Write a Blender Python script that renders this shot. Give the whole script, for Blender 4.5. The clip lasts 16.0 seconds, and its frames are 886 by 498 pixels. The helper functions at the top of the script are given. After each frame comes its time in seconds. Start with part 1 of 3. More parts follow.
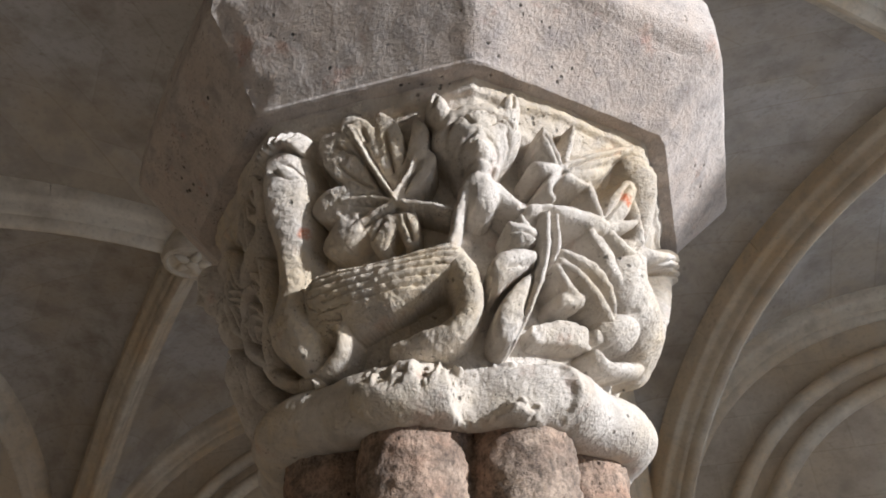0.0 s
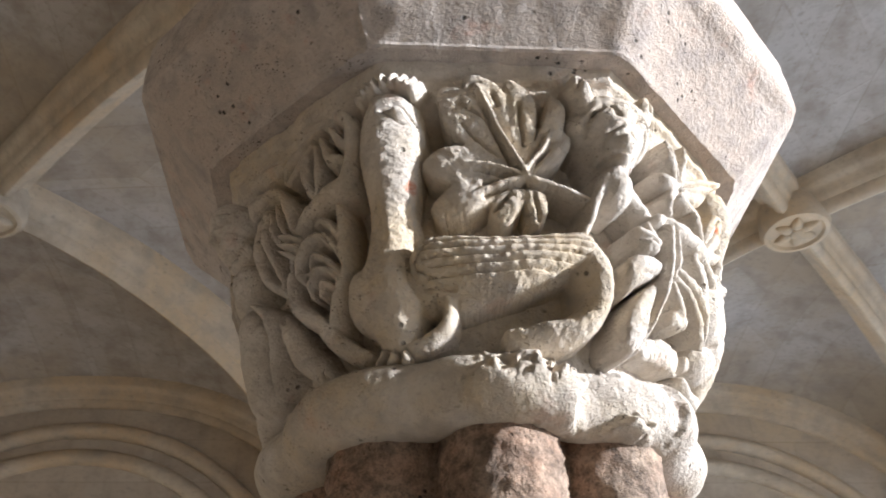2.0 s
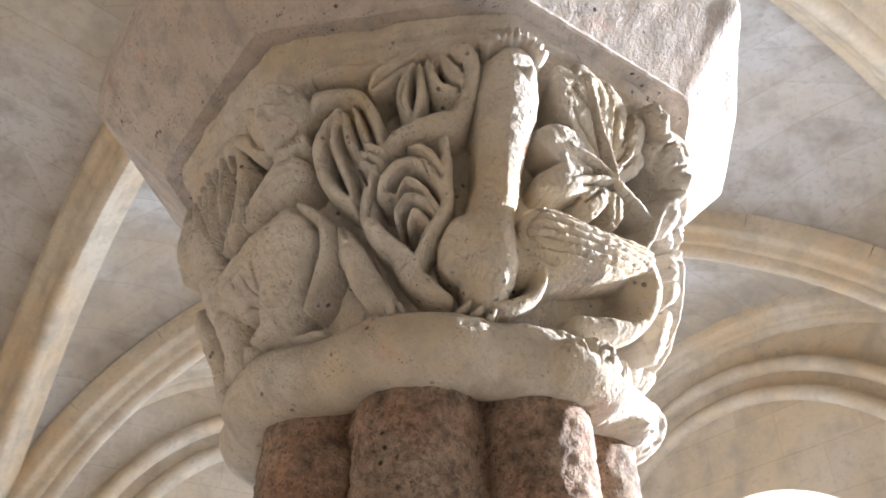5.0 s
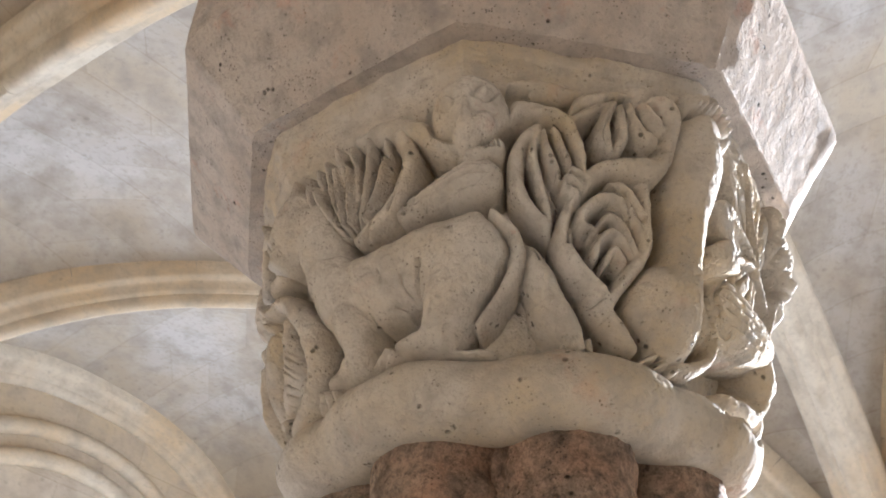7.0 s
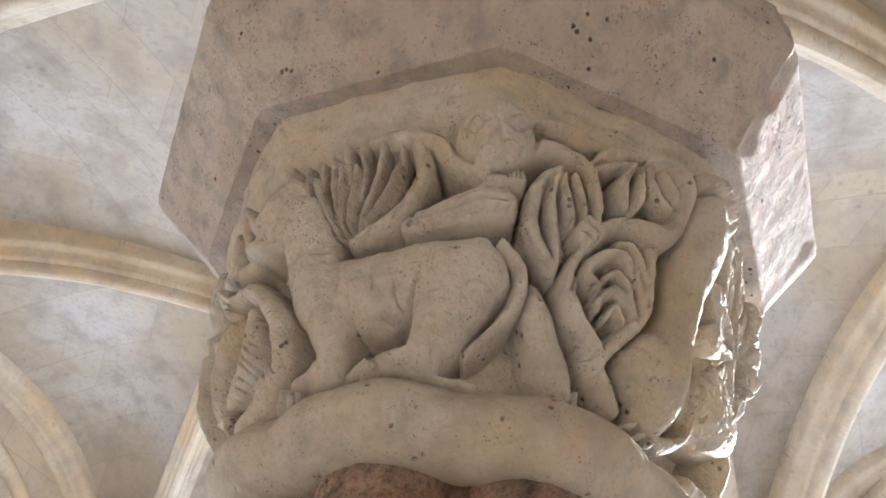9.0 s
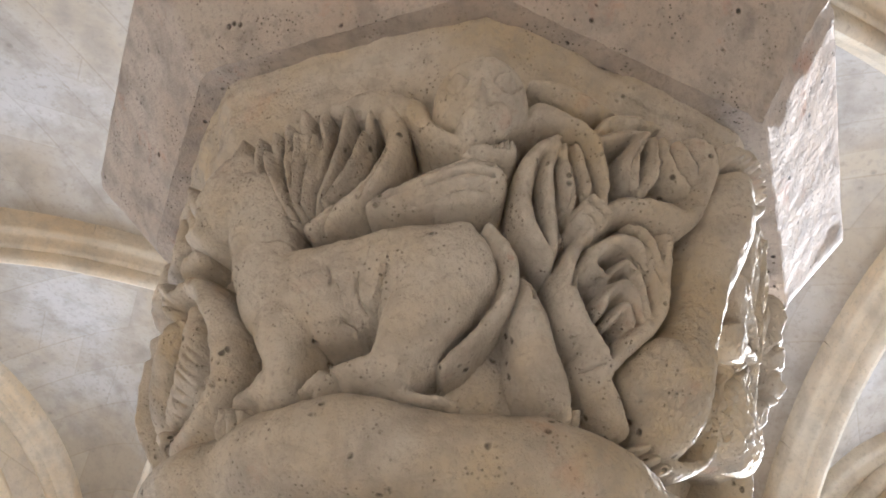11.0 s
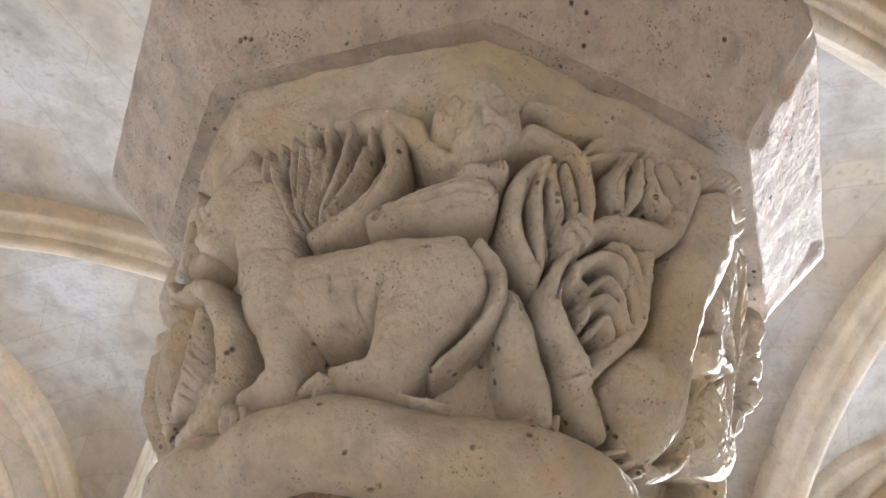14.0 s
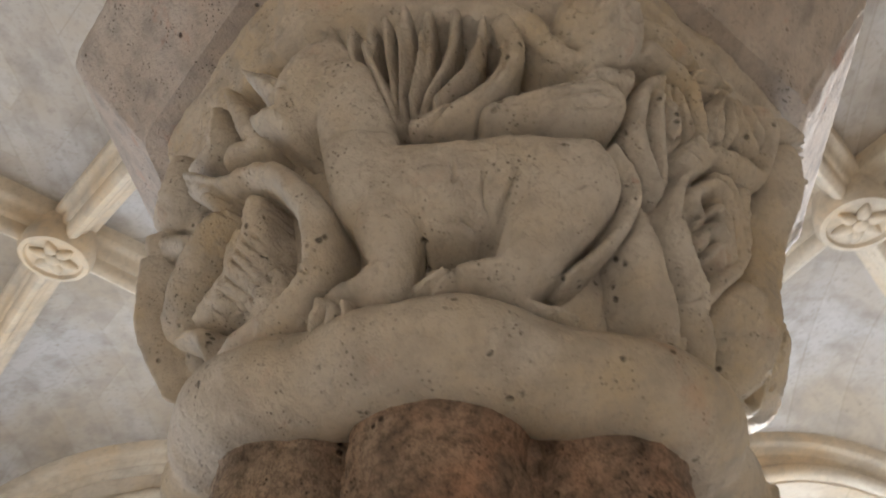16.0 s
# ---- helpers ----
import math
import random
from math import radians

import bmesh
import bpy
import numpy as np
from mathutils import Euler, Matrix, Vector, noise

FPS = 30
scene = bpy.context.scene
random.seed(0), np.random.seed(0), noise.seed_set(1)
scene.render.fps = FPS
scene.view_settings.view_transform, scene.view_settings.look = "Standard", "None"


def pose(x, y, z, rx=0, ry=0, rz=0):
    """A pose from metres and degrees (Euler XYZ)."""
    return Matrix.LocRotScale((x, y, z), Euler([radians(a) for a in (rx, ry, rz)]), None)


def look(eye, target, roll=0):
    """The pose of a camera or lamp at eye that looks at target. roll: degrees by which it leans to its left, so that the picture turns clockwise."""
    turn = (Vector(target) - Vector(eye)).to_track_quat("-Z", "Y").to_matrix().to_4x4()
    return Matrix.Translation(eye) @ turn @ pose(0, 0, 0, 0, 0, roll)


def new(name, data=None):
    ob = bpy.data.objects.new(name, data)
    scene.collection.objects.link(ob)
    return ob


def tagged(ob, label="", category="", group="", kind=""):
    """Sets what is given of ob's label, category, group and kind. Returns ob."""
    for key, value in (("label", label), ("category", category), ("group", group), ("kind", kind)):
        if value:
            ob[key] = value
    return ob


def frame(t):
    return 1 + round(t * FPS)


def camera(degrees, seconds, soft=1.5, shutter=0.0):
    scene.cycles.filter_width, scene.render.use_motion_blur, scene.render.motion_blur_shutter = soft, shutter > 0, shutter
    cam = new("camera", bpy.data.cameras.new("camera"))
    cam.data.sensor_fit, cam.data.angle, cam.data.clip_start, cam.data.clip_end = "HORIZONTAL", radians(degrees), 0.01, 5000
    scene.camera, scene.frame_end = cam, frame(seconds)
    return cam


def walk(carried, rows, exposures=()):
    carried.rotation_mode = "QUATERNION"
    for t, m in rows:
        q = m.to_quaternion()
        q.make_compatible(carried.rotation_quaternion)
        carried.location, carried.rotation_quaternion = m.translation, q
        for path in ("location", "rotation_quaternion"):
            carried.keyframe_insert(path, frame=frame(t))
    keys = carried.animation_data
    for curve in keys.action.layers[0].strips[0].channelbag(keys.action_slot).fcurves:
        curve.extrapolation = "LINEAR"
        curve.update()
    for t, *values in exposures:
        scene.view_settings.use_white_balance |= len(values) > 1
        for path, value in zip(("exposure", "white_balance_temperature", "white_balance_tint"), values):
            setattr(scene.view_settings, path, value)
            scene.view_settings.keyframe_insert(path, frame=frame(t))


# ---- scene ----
cam = camera(56.5, 16.0, soft=1.7, shutter=0.5)
PATH = [
    (0, (0.27, -0.977, 1.558), (-0.167, 0.594, 2.714), -2.1),
    (0.5, (0.184, -0.953, 1.555), (-0.143, 0.637, 2.722), -2.5),
    (1, (0.08, -0.947, 1.576), (-0.13, 0.626, 2.793), -3.2),
    (1.5, (-0.02, -0.937, 1.576), (-0.066, 0.637, 2.808), -2.5),
    (2, (-0.112, -0.904, 1.567), (0.019, 0.669, 2.794), -1.8),
    (2.5, (-0.265, -0.926, 1.586), (0.077, 0.658, 2.758), -3.3),
    (3, (-0.373, -0.914, 1.578), (0.12, 0.652, 2.721), -3.3),
    (3.5, (-0.438, -0.889, 1.572), (0.194, 0.646, 2.688), -3.7),
    (6, (-0.638, -0.555, 1.576), (0.521, 0.512, 2.808), -1.3),
    (6.5, (-0.713, -0.461, 1.582), (0.513, 0.485, 2.849), -1.5),
    (7, (-0.752, -0.403, 1.577), (0.529, 0.455, 2.851), 0.8),
    (7.5, (-0.759, -0.373, 1.573), (0.576, 0.385, 2.855), 3.6),
    (8, (-0.763, -0.352, 1.57), (0.573, 0.334, 2.891), 6.9),
    (8.5, (-0.762, -0.334, 1.565), (0.534, 0.327, 2.938), 8.9),
    (11, (-0.662, -0.288, 1.668), (0.672, 0.358, 3.011), 7.9),
    (11.5, (-0.677, -0.295, 1.664), (0.661, 0.338, 3.009), 8.4),
    (12, (-0.686, -0.299, 1.66), (0.657, 0.34, 2.998), 8.6),
    (12.5, (-0.694, -0.313, 1.658), (0.652, 0.322, 2.994), 8.7),
    (13, (-0.696, -0.314, 1.655), (0.653, 0.334, 2.982), 9.0),
    (13.5, (-0.696, -0.311, 1.653), (0.647, 0.344, 2.982), 9.3),
    (14, (-0.697, -0.308, 1.652), (0.647, 0.341, 2.983), 9.4),
    (14.5, (-0.729, -0.279, 1.639), (0.669, 0.338, 2.929), 7.6),
    (15, (-0.742, -0.235, 1.618), (0.721, 0.295, 2.874), 7.3),
    (15.5, (-0.694, -0.15, 1.605), (0.793, 0.234, 2.886), 4.8),
    (16, (-0.653, -0.067, 1.619), (0.788, 0.148, 2.989), 3.8),
]
EXPOSURES = [(0.0, 0.4, 5600, 12), (1.5, 0.9, 5600, 12), (3.5, 1.92, 5580, 12), (6.0, 2.27, 5500, 12), (8.5, 2.33, 5480, 12), (14.5, 2.36, 5480, 12), (15.3, 2.25, 5560, 11), (16.0, 1.85, 5680, 10)]
walk(cam, [(t, look(eye, target, roll)) for t, eye, target, roll in PATH], EXPOSURES)

# ---- light ----
SUN_AZ, SUN_EL = -13.0, 13.0
world = bpy.data.worlds.new("sky")
scene.world = world
world.use_nodes = True
wn = world.node_tree
bg = wn.nodes["Background"]
sky = wn.nodes.new("ShaderNodeTexSky")
sky.sky_type = "NISHITA"
sky.sun_disc = False
sky.sun_elevation = radians(SUN_EL)
sky.sun_rotation = radians(90 - SUN_AZ)
wn.links.new(sky.outputs[0], bg.inputs[0])
bg.inputs[1].default_value = 0.04
sun = new("sun", bpy.data.lights.new("sun", "SUN"))
sun.data.energy = 5.0
sun.data.angle = radians(1.5)
sun.data.color = (1.0, 0.95, 0.88)
away = Vector((math.cos(radians(SUN_AZ)) * math.cos(radians(SUN_EL)), math.sin(radians(SUN_AZ)) * math.cos(radians(SUN_EL)), math.sin(radians(SUN_EL))))
sun.matrix_world = look(away * 20, (0, 0, 0))


def sky_fill(name, eye, target, wide, high, watts):
    """An added area lamp in a wall opening, filling in for sky light."""
    lamp = new(name, bpy.data.lights.new(name, "AREA"))
    lamp.data.shape, lamp.data.size, lamp.data.size_y, lamp.data.energy = "RECTANGLE", wide, high, watts
    lamp.data.color = (0.88, 0.94, 1.0)
    lamp.matrix_world = look(eye, target)


# Fill lamps, added to brighten the vault and walls; east-south one aims upward.
sky_fill("sky_fill_east_south", (3.95, -1.5, 1.3), (2.3, -1.3, 4.2), 1.5, 2.1, 22)
sky_fill("sky_fill_east_north", (3.95, 2.04, 1.7), (0, 2.04, 2.6), 1.8, 2.5, 19)
sky_fill("sky_fill_north", (1.83, 4.1, 1.4), (1.83, 0, 2.4), 1.4, 2.2, 16)

# ---- materials ----
def nodes_of(name):
    m = bpy.data.materials.new(name)
    m.use_nodes = True
    nt = m.node_tree
    return m, nt, nt.nodes["Principled BSDF"]


def stone(name, base, dark, warm, scale=1.0, bump=0.25, pits=0.5, rust=0.0, spots=(), crust=0.0):
    """Limestone: mottled colour, warm patches, small dark pits, fine grain relief, optional rusty spots."""
    m, nt, b = nodes_of(name)
    N, L = nt.nodes.new, nt.links.new
    tc = N("ShaderNodeTexCoord")

    def noise_tex(sc, detail=6, rough=0.6):
        n = N("ShaderNodeTexNoise")
        n.inputs["Scale"].default_value = sc * scale
        n.inputs["Detail"].default_value = detail
        n.inputs["Roughness"].default_value = rough
        L(tc.outputs["Object"], n.inputs["Vector"])
        return n

    def ramp(src, lo, hi):
        r = N("ShaderNodeMapRange")
        r.inputs["From Min"].default_value, r.inputs["From Max"].default_value = lo, hi
        L(src, r.inputs["Value"])
        return r.outputs[0]

    def mix(fac, a, c):
        x = N("ShaderNodeMix")
        x.data_type = "RGBA"
        L(fac, x.inputs["Factor"])
        for s, v in ((6, a), (7, c)):
            if isinstance(v, tuple):
                x.inputs[s].default_value = (*v, 1)
            else:
                L(v, x.inputs[s])
        return x.outputs[2]

    big, mid, fine = noise_tex(5), noise_tex(28), noise_tex(170, 4, 0.7)
    col = mix(ramp(big.outputs[0], 0.42, 0.6), base, warm)
    col = mix(ramp(mid.outputs[0], 0.46, 0.72), col, dark)
    col = mix(ramp(fine.outputs[0], 0.52, 0.8), col, dark)
    def pores(size, lo, hi, seed_scale):
        v = N("ShaderNodeTexVoronoi")
        v.inputs["Scale"].default_value = size * scale
        L(tc.outputs["Object"], v.inputs["Vector"])
        both = N("ShaderNodeMath")
        both.operation = "MULTIPLY"
        L(ramp(v.outputs["Distance"], 0.26, 0.14), both.inputs[0])
        L(ramp(noise_tex(seed_scale).outputs[0], lo, hi), both.inputs[1])
        k = N("ShaderNodeMath")
        k.operation = "MULTIPLY"
        L(both.outputs[0], k.inputs[0])
        k.inputs[1].default_value = pits
        return k.outputs[0]

    pit, small = pores(85, 0.575, 0.62, 17), pores(230, 0.50, 0.62, 33)
    col = mix(pit, col, tuple(0.14 * c for c in dark))
    col = mix(small, col, tuple(0.5 * c for c in dark))
    if rust:
        rn = noise_tex(15, 5, 0.65)
        rk = N("ShaderNodeMath")
        rk.operation = "MULTIPLY"
        L(ramp(rn.outputs[0], 0.60, 0.70), rk.inputs[0])
        rk.inputs[1].default_value = rust
        col = mix(rk.outputs[0], col, (0.55, 0.16, 0.05))
    for x, y, z, size in spots:
        dist = N("ShaderNodeVectorMath")
        dist.operation = "DISTANCE"
        L(tc.outputs["Object"], dist.inputs[0])
        dist.inputs[1].default_value = (x, y, z)
        ragged = N("ShaderNodeMath")
        ragged.operation = "MULTIPLY_ADD"
        L(mid.outputs[0], ragged.inputs[0])
        ragged.inputs[1].default_value = 0.03
        L(dist.outputs["Value"], ragged.inputs[2])
        sp = N("ShaderNodeMath")
        sp.operation = "MULTIPLY"
        L(ramp(ragged.outputs[0], size + 0.018, size + 0.012), sp.inputs[0])
        L(ramp(fine.outputs[0], 0.3, 0.55), sp.inputs[1])
        col = mix(sp.outputs[0], col, (0.46, 0.14, 0.06))
    if crust:
        cn = noise_tex(95, 8, 0.85)
        ck = N("ShaderNodeMath")
        ck.operation = "MULTIPLY"
        L(ramp(cn.outputs[0], 0.44, 0.64), ck.inputs[0])
        ck.inputs[1].default_value = crust
        col = mix(ck.outputs[0], col, (0.045, 0.038, 0.032))
    L(col, b.inputs["Base Color"])
    b.inputs["Roughness"].default_value = 0.9
    b.inputs["Specular IOR Level"].default_value = 0.2
    bp = N("ShaderNodeBump")
    bp.inputs["Strength"].default_value = bump
    bp.inputs["Distance"].default_value = 0.004 / scale
    def weigh(src, k, rest=None):
        x = N("ShaderNodeMath")
        x.operation = "MULTIPLY_ADD"
        L(src, x.inputs[0])
        x.inputs[1].default_value = k
        if rest is None:
            x.inputs[2].default_value = 0.0
        else:
            L(rest, x.inputs[2])
        return x.outputs[0]

    total = weigh(small, -0.8, weigh(pit, -1.2, weigh(fine.outputs[0], 0.7, weigh(mid.outputs[0], 1.4))))
    L(total, bp.inputs["Height"])
    L(bp.outputs[0], b.inputs["Normal"])
    return m


CARVED = stone("carved_limestone", (0.60, 0.545, 0.475), (0.42, 0.37, 0.31), (0.55, 0.455, 0.32), bump=1.0, pits=0.65, rust=0.15, spots=((-0.094, -0.277, 2.131, 0.008), (0.146, -0.268, 2.064, 0.006), (-0.121, -0.237, 2.019, 0.006), (-0.254, -0.143, 2.06, 0.005), (0.28, -0.17, 2.17, 0.010)))
ABACUS = stone("abacus_limestone", (0.56, 0.50, 0.445), (0.34, 0.30, 0.27), (0.50, 0.42, 0.35), bump=1.0, pits=0.9, rust=0.22, spots=((0.089, -0.385, 2.387, 0.012), (0.075, -0.38, 2.375, 0.010), (0.014, -0.361, 2.337, 0.007), (0.06, -0.36, 2.335, 0.008)))
SHAFT = stone("shaft_stone", (0.44, 0.34, 0.255), (0.17, 0.125, 0.095), (0.42, 0.25, 0.165), bump=1.0, pits=0.9, crust=0.8)
RIB = stone("rib_stone", (0.62, 0.55, 0.44), (0.42, 0.36, 0.28), (0.60, 0.47, 0.31), scale=0.25, bump=0.2, pits=0.2)
WEB = stone("web_stone", (0.50, 0.475, 0.445), (0.33, 0.29, 0.245), (0.44, 0.375, 0.29), scale=0.2, bump=0.15, pits=0.2)
WALL = stone("wall_stone", (0.62, 0.55, 0.45), (0.44, 0.37, 0.29), (0.60, 0.49, 0.34), scale=0.2, bump=0.15, pits=0.2)
FLOOR = stone("floor_stone", (0.47, 0.425, 0.36), (0.30, 0.27, 0.22), (0.42, 0.37, 0.29), scale=0.3)


def joints(m, wide, high):
    """Adds fine ashlar joints along the courses laid down in the mesh's UV map."""
    nt = m.node_tree
    uv = nt.nodes.new("ShaderNodeUVMap")
    br = nt.nodes.new("ShaderNodeTexBrick")
    br.inputs["Scale"].default_value = 1.0
    br.inputs["Mortar Size"].default_value = 0.005
    br.inputs["Mortar Smooth"].default_value = 0.4
    br.inputs["Brick Width"].default_value, br.inputs["Row Height"].default_value = wide, high
    br.inputs["Color1"].default_value = (0.88, 0.86, 0.84, 1)
    br.inputs["Color2"].default_value = (1, 1, 1, 1)
    br.inputs["Mortar"].default_value = (0.85, 0.83, 0.80, 1)
    nt.links.new(uv.outputs[0], br.inputs["Vector"])
    b = nt.nodes["Principled BSDF"]
    old = b.inputs["Base Color"].links[0].from_socket
    x = nt.nodes.new("ShaderNodeMix")
    x.data_type, x.blend_type = "RGBA", "MULTIPLY"
    x.inputs["Factor"].default_value = 1.0
    nt.links.new(old, x.inputs[6])
    nt.links.new(br.outputs["Color"], x.inputs[7])
    nt.links.new(x.outputs[2], b.inputs["Base Color"])


joints(WEB, 0.62, 0.26)
joints(WALL, 0.5, 0.27)


# ---- mesh helpers ----
def part(name, data, material, parent=None, label=""):
    """One mesh object from a bmesh or a (verts, faces) pair."""
    me = bpy.data.meshes.new(name)
    if isinstance(data, bmesh.types.BMesh):
        data.to_mesh(me)
        data.free()
    else:
        me.from_pydata(*data) if len(data) == 3 else me.from_pydata(data[0], [], data[1])
    me.materials.append(material)
    ob = new(name, me)
    if parent is not None:
        ob.parent = parent
    if label:
        ob["label"] = label
    return ob


def smooth(ob, angle=40):
    me = ob.data
    me.shade_smooth()
    me.set_sharp_from_angle(angle=radians(angle))
    return ob


def loft(rings, closed=True, caps=True):
    """A skin over rings of the same number of points."""
    n = len(rings[0])
    verts = [tuple(p) for ring in rings for p in ring]
    faces = []
    for i in range(len(rings) - 1):
        for j in range(n if closed else n - 1):
            k = (j + 1) % n
            faces.append((i * n + j, i * n + k, (i + 1) * n + k, (i + 1) * n + j))
    if caps and closed:
        faces.append(tuple(range(n))[::-1])
        faces.append(tuple((len(rings) - 1) * n + j for j in range(n)))
    return verts, faces


S8 = math.tan(math.pi / 8)


def octagon(r, z, k=24):
    """Points round a regular octagon of inradius r, k to a side, faces square to the axes."""
    out = []
    for f in range(8):
        a = math.radians(-90 + 45 * f)
        n, t = Vector((math.cos(a), math.sin(a), 0)), Vector((-math.sin(a), math.cos(a), 0))
        for j in range(k):
            u = (2 * j / k - 1) * r * S8
            out.append(n * r + t * u + Vector((0, 0, z)))
    return out


# ---- plan ----
XE, XW, YN, YS = 3.72, -3.85, 3.88, -2.7
SPRING, WALL_SPRING, CROWN = 2.5, 1.7, 4.2


# ---- vault ----
def arc(a, b, z0, z1, n=28):
    """Quarter-ellipse from the springing a up to the crown over b."""
    out = []
    for i in range(n + 1):
        q = math.pi / 2 * i / n
        k = 1 - max(math.cos(q), 0) ** 0.89
        out.append(Vector((a[0] + (b[0] - a[0]) * k, a[1] + (b[1] - a[1]) * k, z0 + (z1 - z0) * math.sin(q) ** 0.89)))
    return out


PROFILE = ((-1, 0.4), (-1, -0.2), (-0.9, -0.3), (-0.74, -0.34), (-0.62, -0.42), (-0.56, -0.58), (-0.46, -0.68), (-0.36, -0.7), (-0.33, -0.84), (-0.2, -0.98), (0, -1.04), (0.2, -0.98), (0.33, -0.84), (0.36, -0.7), (0.46, -0.68), (0.56, -0.58), (0.62, -0.42), (0.74, -0.34), (0.9, -0.3), (1, -0.2), (1, 0.4))


def sweep(path, width, depth, drop=0.0):
    """A moulded rib: a roll between two hollows, hung below the path."""
    rings = []
    for i, p in enumerate(path):
        d = (path[min(i + 1, len(path) - 1)] - path[max(i - 1, 0)]).normalized()
        side = d.cross(Vector((0, 0, 1)))
        side = side.normalized() if side.length > 1e-4 else Vector((1, 0, 0))
        up = side.cross(d).normalized()
        rings.append([p + side * (x * width / 2) + up * (y * depth - drop) for x, y in PROFILE])
    return loft(rings)


def voussoirs(name, path, width, depth, parent, step=4):
    """The rib as a run of separate cut blocks with fine open joints."""
    for i in range(0, len(path) - 1, step):
        run = [p.copy() for p in path[i:min(i + step, len(path) - 1) + 1]]
        run[0] = run[0].lerp(run[1], 0.006)
        run[-1] = run[-1].lerp(run[-2], 0.006)
        smooth(part(name, sweep(run, width * random.uniform(0.985, 1.015), depth * random.uniform(0.98, 1.02)), RIB, parent), 50)


vault = new("vault")
tagged(vault, "pale limestone rib vault with moulded stone ribs", "vault", kind="structure")
done = set()


def foot(k):
    return SPRING if k == (0, 0) else WALL_SPRING


def bay(x0, x1, y0, y1, c):
    corners = [(x0, y0), (x1, y0), (x1, y1), (x0, y1)]
    diag = {k: arc(k, c, foot(k), CROWN) for k in corners}
    for k in corners:
        voussoirs("rib_block", diag[k], 0.2, 0.17, vault)
    for i in range(4):
        a, b = corners[i], corners[(i + 1) % 4]
        inner = (0, 0) in (a, b)
        mid = ((a[0] + b[0]) / 2, (a[1] + b[1]) / 2)
        if a[0] == b[0]:
            mid = (a[0], c[1])
        else:
            mid = (c[0], a[1])
        verts, faces, uvs = [], [], []
        for k in (a, b):
            e = arc(k, mid, foot(k) + (0.0 if inner else 0.45), CROWN - 0.06)
            base = len(verts)
            run = 0.0
            for n, (p, q) in enumerate(zip(diag[k], e)):
                if n:
                    run += (q - e[n - 1]).length
                for j in range(13):
                    s = j / 12
                    verts.append(p.lerp(q, s) + Vector((0, 0, 0.10 * math.sin(math.pi * s) * min(1, (p - q).length))))
                    uvs.append(((p - q).length * s, run))
            for r in range(len(e) - 1):
                for j in range(12):
                    o = base + r * 13 + j
                    faces.append((o, o + 1, o + 14, o + 13))
        web = smooth(part("web", (verts, faces), WEB, vault), 60)
        lay = web.data.uv_layers.new(name="courses")
        for lp in web.data.loops:
            lay.data[lp.index].uv = uvs[lp.vertex_index]
        key = tuple(sorted((a, b)))
        if key not in done:
            done.add(key)
            for k in (a, b):
                voussoirs("rib_block", arc(k, mid, foot(k) + (0.0 if inner else 0.45), CROWN - 0.06), 0.26 if inner else 0.2, 0.2 if inner else 0.15, vault)


BOSSES = [(1.83, 2.04), (-1.92, 2.05), (1.80, -1.36), (-1.92, -1.36)]
bay(0, XE, 0, YN, BOSSES[0])
bay(XW, 0, 0, YN, BOSSES[1])
bay(0, XE, YS, 0, BOSSES[2])
bay(XW, 0, YS, 0, BOSSES[3])


def disc(x, y, rows, n=48, wave=0.0, lobes=6):
    return loft([[Vector((x + r * (1 + wave * math.cos(lobes * q)) * math.cos(q), y + r * (1 + wave * math.cos(lobes * q)) * math.sin(q), z)) for q in np.linspace(0, 2 * math.pi, n + 1)[:-1]] for r, z in rows])


def boss(x, y, petals, twist):
    z = CROWN - 0.2
    drum = smooth(part("boss", disc(x, y, ((0.12, z + 0.22), (0.145, z + 0.16), (0.16, z + 0.08), (0.165, z + 0.03), (0.15, z), (0.13, z - 0.004), (0.122, z + 0.012), (0.02, z + 0.016))), RIB, vault), 35)
    drum["label"] = "round carved keystone boss with a rosette"
    for i in range(petals):
        a = 2 * math.pi * i / petals + twist
        m = Vector((x + 0.066 * math.cos(a), y + 0.066 * math.sin(a), z + 0.008))
        bm = bmesh.new()
        bmesh.ops.create_uvsphere(bm, u_segments=12, v_segments=8, radius=1)
        for v in bm.verts:
            lx, ly = v.co.x * 0.046, v.co.y * (0.026 - 0.012 * v.co.x)
            v.co = Vector((m.x + lx * math.cos(a) - ly * math.sin(a), m.y + lx * math.sin(a) + ly * math.cos(a), m.z + v.co.z * 0.022))
        smooth(part("petal", bm, RIB, drum), 60)
    smooth(part("boss_centre", disc(x, y, ((0.03, z + 0.01), (0.032, z - 0.008), (0.02, z - 0.018))), RIB, drum), 40)


boss(*BOSSES[0], 6, 0.2)
boss(*BOSSES[1], 5, 0.5)
boss(*BOSSES[2], 6, 0.0)
boss(*BOSSES[3], 5, 0.0)


# ---- walls ----
def outline(mid, half, apex, spring, n=40):
    """Points up one jamb, round the arch and down the other: (along, height)."""
    pts = [(mid - half, 0.0), (mid - half, spring)]
    for i in range(1, n):
        q = math.pi * i / n
        pts.append((mid - half * math.cos(q), spring + (apex - spring) * math.sin(q)))
    pts += [(mid + half, spring), (mid + half, 0.0)]
    return pts


